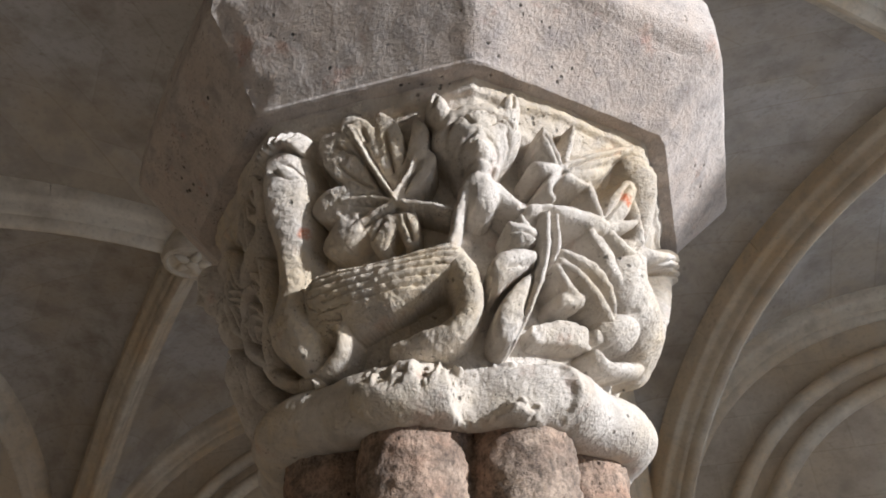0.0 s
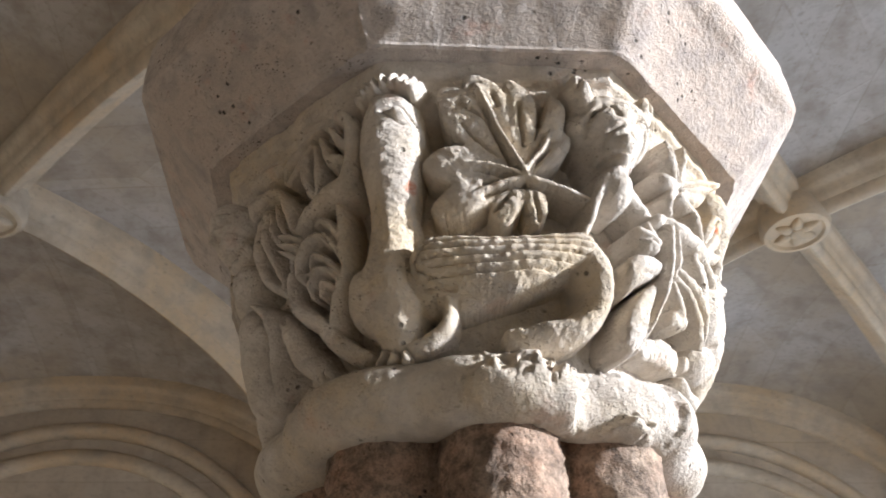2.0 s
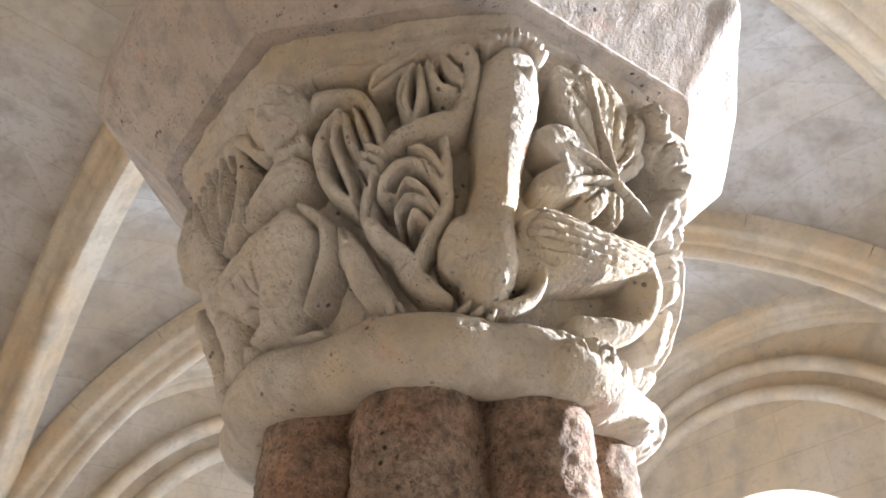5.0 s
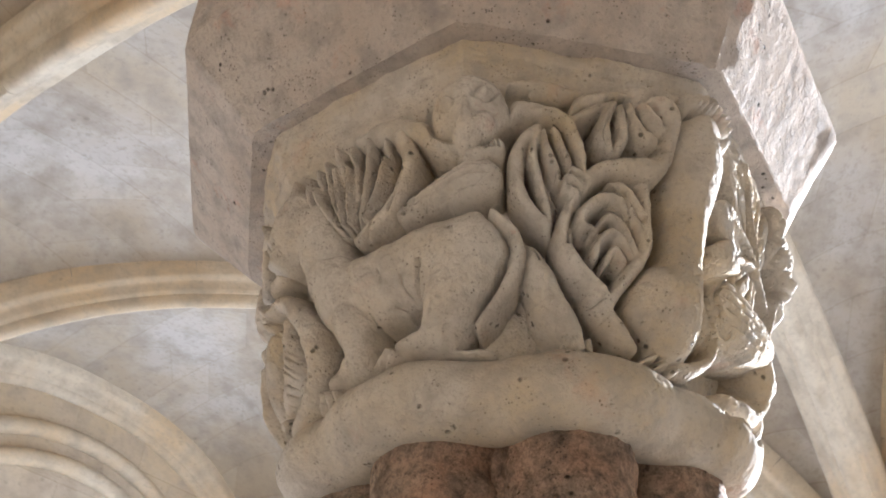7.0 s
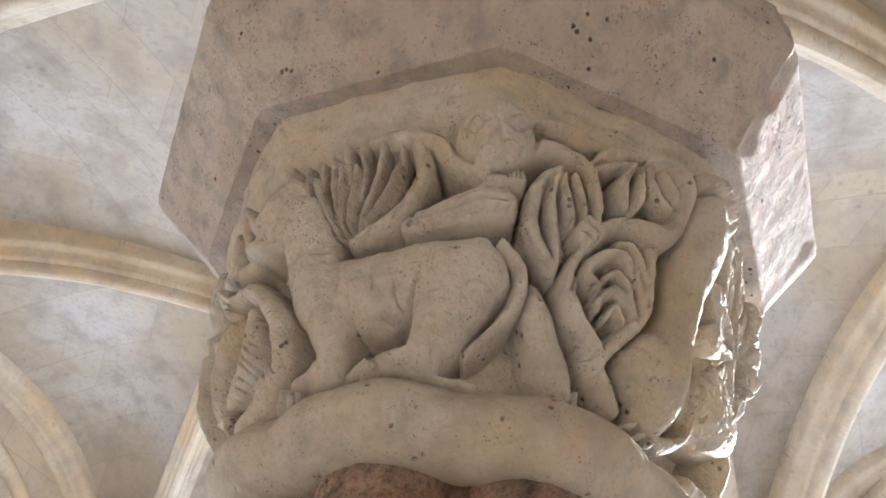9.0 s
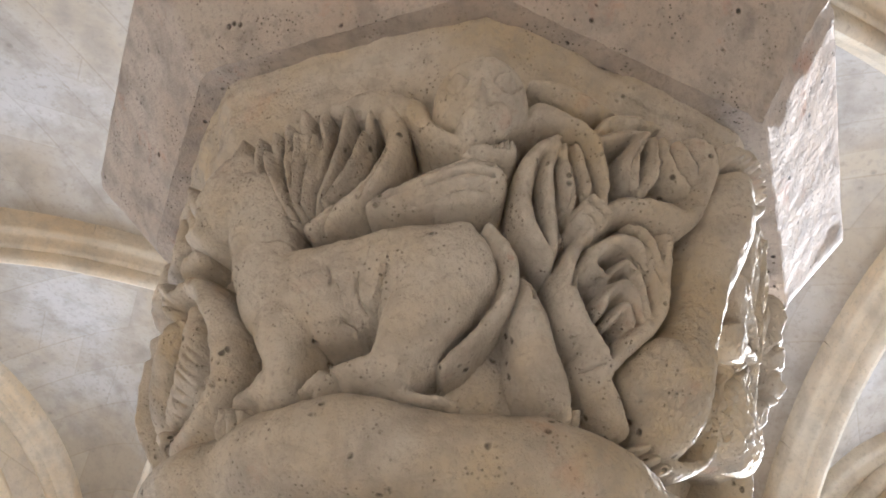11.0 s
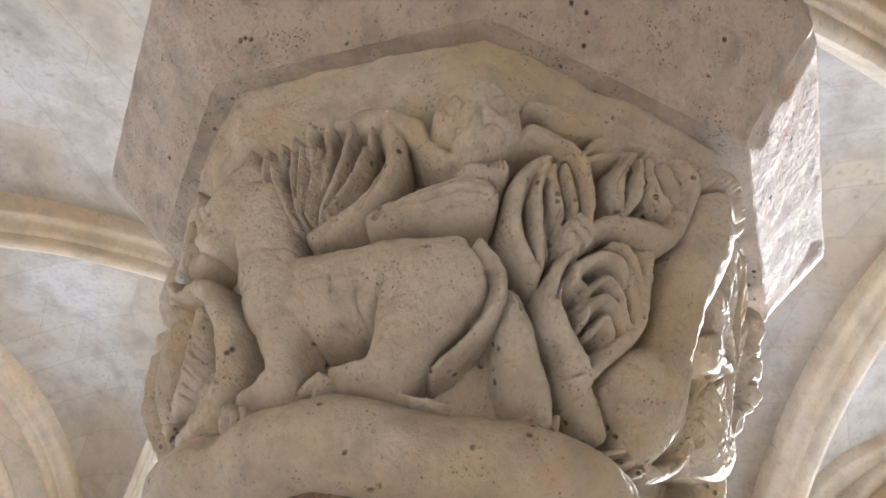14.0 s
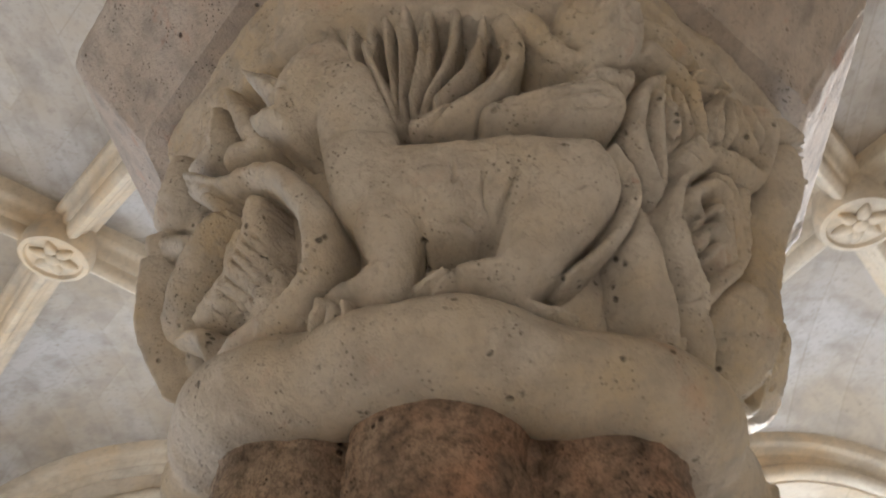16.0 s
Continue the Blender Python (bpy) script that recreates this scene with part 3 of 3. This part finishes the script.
fig.limb([(214.3, 222), (219.4, 223), (223.9, 231)], (4, 5, 4), (16, 18, 14))
fig.limb([(225.7, 82), (222.9, 82), (223.6, 95), (226.7, 110), (231.3, 111), (235.0, 83), (235.3, 62)], (4, 6, 7, 7, 7, 6, 5), (24, 30, 32, 32, 30, 28, 24))
fig.limb([(226.1, 78), (228.1, 92), (231.1, 84), (234.5, 63)], (4, 6, 6, 4), (26, 30, 30, 24))
fig.limb([(225.9, 53), (226.1, 65), (228.6, 76), (231.4, 71), (233.5, 59)], (4, 5, 6, 5, 4), (26, 30, 30, 28, 22))
fig.limb([(228.2, 51), (229.5, 62), (232.0, 54)], (4, 5, 4), (24, 27, 22))
fig.limb([(229.0, 131), (231.8, 127), (234.7, 107), (236.5, 88)], (5, 6, 6, 4), (24, 28, 28, 24))
fig.cut([(229.4, 122), (232.3, 105), (233.6, 82)], 1.2, 5)
fig.carve()

fig = Relief("bird", "long-necked crested bird with claws", flat=0.15)
fig.limb([(249.0, 220), (248.5, 185), (247.8, 154), (247.4, 125), (246.6, 91), (245.3, 61), (244.3, 28), (245.2, 11)], (29, 34, 30, 26, 25, 27, 34, 35), (30, 38, 35, 31, 30, 32, 40, 40), chase=False)
fig.limb([(239.6, 28), (240.0, 34)], (29, 27), (34, 36), chase=False)
fig.limb([(248.4, 35), (255.6, 27), (268.5, 40), (284.8, 61)], (21, 21, 25, 22), (24, 26, 26, 24))
fig.limb([(287.3, 68), (290.4, 38), (290.4, 9), (284.9, -10), (271.5, -18)], (18, 20, 18, 15, 11), (30, 38, 38, 32, 20))
fig.limb([(257.3, 21), (257.4, -3), (251.0, -19), (241.0, -21)], (10, 9, 8, 6), (26, 26, 22, 14))
fig.limb([(241.1, -21), (238.4, -26)], (5, 4), (22, 14))
fig.limb([(243.7, -25), (241.6, -31)], (5, 4), (22, 14))
fig.limb([(246.5, -27), (245.2, -33)], (5, 4), (22, 14))
fig.limb([(244.1, 233), (242.8, 245)], (5, 4), (36, 26))
fig.limb([(245.0, 237), (244.0, 251)], (5, 4), (36, 26))
fig.limb([(246.2, 239), (245.5, 253)], (5, 4), (36, 26))
fig.limb([(247.5, 239), (247.3, 254)], (5, 4), (36, 26))
fig.limb([(249.0, 242), (249.2, 257)], (5, 4), (36, 26))
fig.limb([(250.5, 242), (251.2, 258)], (5, 4), (36, 26))
fig.limb([(251.9, 241), (253.1, 256)], (5, 4), (36, 26))
fig.limb([(253.1, 239), (254.7, 252)], (5, 4), (36, 26))
fig.limb([(254.0, 234), (255.8, 246)], (5, 4), (36, 26))
fig.limb([(251.3, 203), (251.7, 204)], (8, 8), (44, 42), chase=False)
fig.cut([(248.7, 207), (251.7, 213), (254.0, 198)], 1.3, 4)
fig.cut([(248.6, 206), (251.3, 194), (254.3, 197)], 1.3, 4)
fig.carve()

fig = Relief("wing", "folded wing with long grooved feathers", flat=0.6)
fig.limb([(256.6, 45), (267.2, 44), (276.2, 51), (286.1, 66)], (30, 27, 23, 17), (38, 40, 40, 36))
fig.cut([(256.3, 73), (251.5, 63), (249.9, 44), (252.4, 26), (259.4, 20)], 2.0, 6)
fig.cut([(256.1, 66), (253.3, 54), (252.3, 40), (254.9, 29)], 1.3, 4)
fig.cut([(254.4, 73), (268.9, 72), (288.0, 78)], 1.2, 4)
fig.cut([(254.1, 63), (268.8, 64), (288.0, 71)], 1.2, 4)
fig.cut([(253.9, 54), (268.7, 56), (288.0, 64)], 1.2, 4)
fig.cut([(253.5, 45), (268.5, 48), (287.9, 57)], 1.2, 4)
fig.cut([(253.0, 37), (268.3, 40), (287.9, 49)], 1.2, 4)
fig.cut([(252.5, 28), (268.1, 32), (287.8, 42)], 1.2, 4)
fig.carve()

fig = Relief("vine_leaf", "broad lobed vine leaf on a stem", flat=0.85)
fig.limb([(274.2, 156), (268.8, 184), (264.1, 213), (260.9, 238)], (15, 25, 27, 13), (16, 20, 24, 18))
fig.limb([(274.2, 159), (270.7, 201), (267.3, 236), (265.0, 262)], (9, 18, 18, 8), (16, 22, 24, 16))
fig.limb([(274.7, 159), (274.9, 200), (274.3, 228), (272.7, 252)], (8, 15, 14, 7), (16, 22, 24, 18))
fig.limb([(275.2, 164), (279.4, 185), (281.3, 213), (280.8, 233)], (8, 11, 11, 6), (16, 22, 26, 20))
fig.limb([(275.4, 159), (279.3, 171), (281.8, 185)], (9, 17, 14), (16, 22, 22))
fig.limb([(272.1, 153), (265.8, 156), (260.6, 154), (256.2, 155)], (12, 19, 22, 10), (16, 20, 22, 14))
fig.limb([(272.6, 146), (267.7, 133), (262.1, 118), (257.1, 110)], (11, 17, 17, 9), (16, 20, 22, 14))
fig.limb([(273.7, 143), (272.1, 123), (270.5, 105)], (11, 17, 14), (16, 20, 16))
fig.limb([(275.5, 139), (277.4, 119), (277.6, 101)], (9, 13, 10), (16, 20, 16))
fig.limb([(267.5, 149), (273.7, 163)], (21, 19), (10, 10), chase=False)
fig.limb([(274.8, 139), (280.6, 132), (285.4, 124), (289.1, 115)], (4, 4, 4, 4), (26, 26, 26, 28))
fig.limb([(275.1, 140), (270.9, 182), (266.0, 243)], (3, 3, 3), (28, 28, 26))
fig.limb([(274.5, 141), (265.8, 152), (256.7, 149)], (3, 3, 3), (26, 25, 20))
fig.limb([(274.8, 146), (278.9, 176), (281.1, 218)], (3, 3, 3), (26, 26, 24))
fig.limb([(274.2, 138), (267.9, 128), (260.4, 110)], (3, 3, 3), (25, 25, 20))
fig.cut([(272.8, 155), (267.9, 200), (262.3, 223)], 1.6, 5)
fig.cut([(269.9, 163), (265.1, 182), (262.8, 200)], 1.5, 5)
fig.cut([(274.8, 179), (274.1, 222)], 1.8, 8)
fig.cut([(276.8, 158), (280.5, 174)], 1.8, 7)
fig.cut([(269.9, 221), (268.9, 235)], 2, 9)
fig.cut([(272.0, 123), (268.9, 106)], 1.8, 7)
fig.cut([(276.8, 123), (278.0, 99)], 1.6, 6)
fig.carve()

fig = Relief("corner_leaves", "deeply cut lobed leaves on crossing stems", flat=0.7)
fig.limb([(-50.2, 4), (-41.3, 13), (-31.6, 14)], (10, 14, 11), (10, 12, 12), chase=False)
fig.limb([(-30.5, 20), (-24.5, 35)], (11, 11), (20, 20))
fig.limb([(-48.6, 185), (-52.0, 205), (-52.8, 229)], (7, 9, 3), (36, 42, 34))
fig.limb([(-47.4, 187), (-40.0, 209), (-29.4, 251)], (7, 10, 5), (36, 41, 32))
fig.limb([(-46.4, 182), (-40.2, 192), (-34.6, 217)], (6, 9, 4), (34, 36, 28))
fig.limb([(-49.2, 181), (-52.9, 177), (-54.4, 182)], (7, 7, 5), (36, 40, 32))
fig.limb([(-49.2, 175), (-51.5, 155), (-49.6, 148)], (6, 6, 5), (36, 38, 32))
fig.limb([(-47.1, 175), (-40.7, 175)], (6, 6), (36, 32))
fig.limb([(-47.2, 196), (-46.1, 225), (-45.0, 250)], (5, 5, 3), (34, 36, 28))
fig.limb([(-55.7, 123), (-49.2, 128), (-42.7, 131), (-36.5, 131)], (7, 9, 10, 9), (40, 42, 42, 40))
fig.limb([(-35.3, 139), (-33.0, 159), (-29.6, 193)], (7, 15, 12), (36, 41, 36))
fig.limb([(-37.2, 141), (-40.2, 160), (-40.1, 184)], (6, 7, 4), (36, 38, 30))
fig.limb([(-35.2, 132), (-30.3, 143), (-26.0, 159)], (5, 8, 4), (36, 38, 30))
fig.limb([(-39.1, 120), (-35.0, 99), (-28.6, 79)], (7, 10, 7), (36, 38, 30))
fig.limb([(-34.4, 129), (-29.0, 118), (-24.3, 115)], (5, 7, 6), (34, 36, 30))
fig.limb([(-53.0, 98), (-57.3, 94), (-59.8, 105)], (7, 12, 6), (36, 40, 32))
fig.limb([(-56.4, 99), (-57.6, 118)], (9, 3), (38, 32))
fig.limb([(-52.9, 72), (-59.0, 61), (-62.5, 49), (-62.8, 38)], (7, 13, 13, 8), (36, 44, 44, 34))
fig.limb([(-52.6, 53), (-57.7, 18), (-60.1, -7), (-58.0, -15)], (9, 18, 16, 6), (36, 41, 40, 28))
fig.limb([(-48.3, 85), (-42.1, 78), (-35.7, 63), (-30.0, 36)], (5, 7, 6, 4), (36, 41, 40, 32))
fig.limb([(-48.3, 75), (-42.9, 62), (-36.6, 43), (-30.2, 30)], (5, 6, 6, 4), (36, 40, 38, 30))
fig.limb([(-48.7, 68), (-45.2, 47), (-41.3, 43)], (5, 6, 4), (34, 36, 30))
fig.limb([(-45.3, 37), (-40.8, 40)], (9, 9), (30, 30))
fig.cut([(-46.6, 26), (-42.3, 30)], 1.8, 7)
fig.limb([(-52.2, 118), (-52.2, 82), (-52.8, 56), (-55.2, 13), (-58.0, -18)], (6, 6, 5, 4, 3), (45, 46, 46, 44, 36))
fig.limb([(-50.1, 118), (-49.6, 85), (-50.5, 66)], (4, 5, 3), (45, 46, 44))
fig.cut([(-49.2, 187), (-52.8, 216)], 1.5, 6)
fig.cut([(-46.8, 187), (-32.8, 234)], 1.5, 6)
fig.cut([(-36.3, 137), (-30.7, 191)], 1.6, 6)
fig.cut([(-39.4, 109), (-32.8, 74)], 1.5, 6)
fig.cut([(-54.3, 92), (-59.6, 95)], 1.5, 5)
fig.cut([(-54.9, 61), (-61.2, 48)], 1.6, 6)
fig.cut([(-35.2, 120), (-28.9, 107)], 1.3, 5)
fig.carve()

fig = Relief("coiled_beast", "coiled beast with ribbed flank")
fig.limb([(145.5, 5), (141.0, 59)], (30, 32), (12, 12), chase=False)
fig.limb([(117.1, 143), (114.2, 43)], (33, 31), (12, 14), chase=False)
fig.limb([(146.6, 76), (146.9, 47), (142.7, 34), (134.6, 25), (126.8, 25)], (15, 18, 17, 14, 11), (20, 23, 23, 22, 20))
fig.limb([(144.3, 107), (152.9, 85), (159.2, 51), (161.5, 25), (161.3, 2), (158.3, -17), (152.1, -27), (142.8, -28), (135.6, -27)], (7, 11, 13, 15, 14, 13, 12, 11, 8), (26, 30, 34, 37, 37, 36, 34, 31, 24))
fig.limb([(138.7, 89), (133.4, 76), (126.3, 64), (120.0, 49), (109.0, 43)], (9, 15, 18, 18, 12), (26, 32, 32, 32, 26))
fig.limb([(131.1, 142), (138.2, 105)], (13, 12), (32, 34))
fig.limb([(130.4, 152), (141.1, 107), (146.4, 102)], (7, 6, 5), (34, 34, 28))
fig.limb([(135.7, 212), (136.3, 170), (128.4, 171)], (8, 10, 8), (20, 26, 24))
fig.limb([(141.0, 142), (149.4, 128)], (12, 8), (22, 20))
fig.limb([(138.4, 227), (144.5, 163), (150.2, 128)], (6, 11, 7), (16, 18, 16))
fig.limb([(120.0, 19), (129.3, 2), (132.5, -22), (130.9, -36)], (7, 9, 7, 4), (28, 30, 28, 20))
fig.limb([(108.2, 23), (106.8, -6)], (11, 7), (22, 16))
fig.limb([(112.5, 119), (112.5, 63), (109.6, 34), (107.6, 3)], (12, 14, 15, 10), (42, 48, 46, 36))
fig.limb([(121.2, 204), (120.7, 169), (114.2, 163)], (15, 19, 15), (28, 36, 30))
fig.limb([(114.9, 134), (126.4, 97)], (14, 11), (28, 28))
fig.limb([(112.5, 148), (112.5, 126)], (10, 9), (36, 34))
fig.cut([(142.6, 36), (146.6, 15)], 1.4, 5)
fig.cut([(144.1, 41), (148.8, 14)], 1.4, 5)
fig.cut([(146.0, 44), (150.7, 22)], 1.4, 5)
fig.cut([(139.9, 28), (144.5, 7)], 1.4, 5)
fig.cut([(137.3, 23), (142.3, 0)], 1.4, 5)
fig.cut([(134.3, 16), (139.3, -4)], 1.4, 5)
fig.cut([(147.9, 45), (152.2, 28)], 1.4, 5)
fig.cut([(158.5, 33), (158.3, 9)], 1.5, 6)
fig.cut([(156.1, 4), (160.6, -11)], 1.4, 4)
fig.cut([(139.5, 89), (142.0, 76)], 2.4, 9)
fig.cut([(134.5, 115), (139.3, 103), (144.5, 85)], 1.4, 6)
fig.cut([(146.4, -45), (151.7, -37), (156.6, -34)], 1.2, 3)
fig.carve()

fig = Relief("cat_head", "weathered beast head with pricked ears")
fig.limb([(290.0, 210), (292.9, 203), (296.4, 214)], (32, 35, 33), (40, 44, 40))
fig.limb([(292.9, 190), (293.1, 173), (293.4, 158)], (30, 24, 16), (44, 44, 36))
fig.limb([(293.1, 173), (293.2, 162)], (17, 13), (50, 46))
fig.limb([(286.2, 223), (285.0, 240), (284.6, 260)], (12, 13, 4), (38, 40, 26))
fig.limb([(299.2, 227), (299.9, 244), (300.3, 265)], (12, 13, 4), (38, 40, 26))
fig.limb([(297.3, 208), (297.5, 208)], (7, 7), (44, 43), chase=False)
fig.limb([(289.6, 204), (289.7, 203)], (6, 6), (44, 43), chase=False)
fig.limb([(293.3, 218), (293.1, 194), (293.1, 179)], (8, 9, 12), (42, 44, 46), chase=False)
fig.limb([(293.2, 142), (294.0, 136)], (21, 20), (38, 40))
fig.limb([(290.6, 142), (288.9, 115), (287.0, 84)], (8, 7, 7), (34, 32, 28))
fig.limb([(297.1, 143), (302.1, 129), (306.6, 119)], (14, 10, 10), (28, 30, 28))
fig.cut([(287.9, 209), (289.7, 215), (291.7, 203)], 1.5, 6)
fig.cut([(295.4, 207), (297.6, 220), (299.8, 214)], 1.5, 6)
fig.cut([(290.0, 161), (293.2, 163), (297.1, 162)], 1.9, 6)
fig.cut([(284.5, 235), (285.0, 250)], 2.0, 6)
fig.cut([(299.8, 237), (300.1, 254)], 2.0, 6)
fig.carve()

fig = Relief("crouching_figure", "crouching weathered figure gripping a stem")
fig.limb([(-24.0, 121), (-23.3, 77), (-6.6, 54), (-0.9, 22)], (24, 30, 31, 19), (34, 40, 40, 28))
fig.limb([(-21.3, 30), (-27.2, 27), (-30.4, 28)], (21, 19, 12), (34, 34, 26))
fig.limb([(-23.3, 122), (-12.4, 148), (11.8, 220)], (9, 10, 12), (36, 40, 42))
fig.limb([(18.3, 243), (22.5, 239)], (23, 21), (42, 42))
fig.limb([(22.5, 229), (14.2, 150), (9.7, 93), (9.5, 59)], (18, 17, 14, 11), (34, 36, 34, 26))
fig.limb([(-7.6, 12), (-24.6, -12), (-30.4, -3)], (11, 9, 8), (26, 26, 20))
fig.limb([(-26.0, 237), (-23.0, 214), (-19.8, 163)], (18, 21, 15), (28, 34, 28))
fig.limb([(-28.8, 190), (-23.6, 137)], (8, 8), (32, 32))
fig.cut([(-11.5, 142), (19.5, 250)], 1.7, 5)
fig.cut([(-10.6, 136), (22.4, 250)], 1.7, 5)
fig.cut([(-9.8, 131), (22.5, 238)], 1.7, 5)
fig.carve()


# astragal: a thick lobed roll, broken along the sunny side
n, m = 60, 1000
q = np.linspace(-0.8 * math.pi, 0.8 * math.pi, n)
a = np.linspace(0, 2 * math.pi, m + 1)[:-1]
A, Q = np.meshgrid(a, q)
lobe = 0.020 * (np.sqrt(np.cos(4 * A) ** 2 + 0.015) - 0.65)
noise_a = fuzz(A.shape, (0.16, 1.55), 5, 0.05)
chip = np.exp(-(((np.degrees(A) - 290) / 26) ** 2)) * np.clip(fuzz(A.shape, (0.16, 1.55), 77, 0.055, 5) * 4.5 + 0.3, 0, 1) * np.clip(1.2 - np.abs(Q) * 0.5, 0, 1)
R = 0.205 + lobe + (0.045 + 0.004 * noise_a - 0.030 * chip) * np.cos(Q)
Zr = 1.941 + (0.0365 + 0.003 * noise_a - 0.008 * chip) * np.sin(Q)
grid_part("astragal", *skin(R, A, Zr, True), CARVED, capital, "thick lobed roll moulding, chipped and broken")

# abacus
rows = ((0.25, 2.285), (0.312, 2.2845), (0.318, 2.2835), (0.3375, 2.2815), (0.340, 2.284), (0.384, 2.328), (0.4285, 2.3715), (0.432, 2.378), (0.434, 2.46), (0.431, 2.468), (0.39, 2.50), (0.36, 2.56))
rings = []
for i in range(len(rows) - 1):
    steps = 14 if rows[i + 1][1] - rows[i][1] > 0.03 else 2
    for j in range(steps):
        k = j / steps
        rings.append(octagon(rows[i][0] + (rows[i + 1][0] - rows[i][0]) * k, rows[i][1] + (rows[i + 1][1] - rows[i][1]) * k, 48))
rings.append(octagon(*rows[-1], 48))
# the south face stands steeper
for ring in rings:
    for j, q in enumerate(ring):
        turn = math.atan2(q.y, q.x)
        face = min(max((math.cos(turn + math.pi / 2) - 0.7) / 0.25, 0), 1)
        f = math.radians(round((math.degrees(turn) + 90) / 45) * 45 - 90)
        inr = q.x * math.cos(f) + q.y * math.sin(f)
        k = (q.z - 2.284) / 0.0875
        if 0 < k <= 1.08:
            g, z = (0.3375 + 0.076 * k) / inr, 2.284 + 0.112 * k
        elif k > 1.08:
            g, z = (inr - 0.012) / inr, max(q.z, 2.41)
        else:
            continue
        ring[j] = Vector((q.x * (1 + (g - 1) * face), q.y * (1 + (g - 1) * face), q.z + (z - q.z) * face))
        # a chase runs along the south-east face
        if -62 < math.degrees(turn) < -26 and 0.80 < k < 0.88:
            g = 1 - 0.012 * min(1, (18 - abs(math.degrees(turn) + 44)) / 4)
            ring[j].x, ring[j].y = ring[j].x * g, ring[j].y * g
wear = fuzz((len(rings), len(rings[0])), (0.3, 2.8), 31, 0.022, 5)
for i, ring in enumerate(rings):
    for j, p in enumerate(ring):
        flat = Vector((p.x, p.y, 0)).normalized()
        q = p + flat * 0.0012 * wear[i][j]
        # worn arrises, the south-west one knocked off
        turn = math.degrees(math.atan2(q.y, q.x)) % 360
        c = round((turn - 22.5) / 45) * 45 + 22.5
        broken = math.exp(-(((c - 247.5) / 10) ** 2))
        edge = Vector((math.cos(radians(c)), math.sin(radians(c)), 0))
        full = max(v.x * edge.x + v.y * edge.y for v in ring)
        q -= edge * max(0, q.x * edge.x + q.y * edge.y - full + 0.003 + 0.003 * wear[i][j])
        if broken > 0.5:
            cut = Vector((math.cos(radians(254)), math.sin(radians(254)), 0))
            full = max(v.x * cut.x + v.y * cut.y for v in ring)
            gone = max(0, min(1, (q.z - 2.284) / 0.02)) * (0.006 + 0.006 * wear[i][j])
            q -= Vector((0, -1, 0)) * max(0, q.x * cut.x + q.y * cut.y - full + gone)
        ring[j] = q
abacus = new("abacus")
tagged(abacus, "chamfered octagonal limestone abacus with rusty spots", "abacus")
smooth(part("abacus_block", loft(rings), ABACUS, abacus), 28)
# springers of the eight ribs over the abacus
smooth(part("rib_springer", disc(0, 0, ((0.33, 2.555), (0.30, 2.7), (0.29, 2.9)), 96, 0.08, 8), RIB, abacus), 40)

# shafts
pier = new("pier")
tagged(pier, "clustered pier of eight weathered reddish stone shafts", "pier")
for i in range(8):
    an = math.radians(45 * i)
    cx, cy = 0.155 * math.cos(an), 0.155 * math.sin(an)
    zs, qs = np.concatenate([np.linspace(0, 1.6, 9)[:-1], np.linspace(1.6, 1.945, 90)]), np.linspace(0, 2 * math.pi, 97)[:-1]
    Qs, Zs = np.meshgrid(qs, zs)
    worn = fuzz(Qs.shape, (0.8, 0.4), 100 + i, 0.03, 5)
    rr = 0.060 + 0.005 * worn + 0.0022 * fuzz(Qs.shape, (0.8, 0.4), 200 + i, 0.008, 3)
    verts, faces = skin(rr, Qs, Zs, True)
    verts = verts + np.array([cx, cy, 0])
    grid_part("shaft", verts, faces, SHAFT, pier)
smooth(part("core", disc(0, 0, ((0.165, 0.0), (0.165, 1.955)), 48), SHAFT, pier))
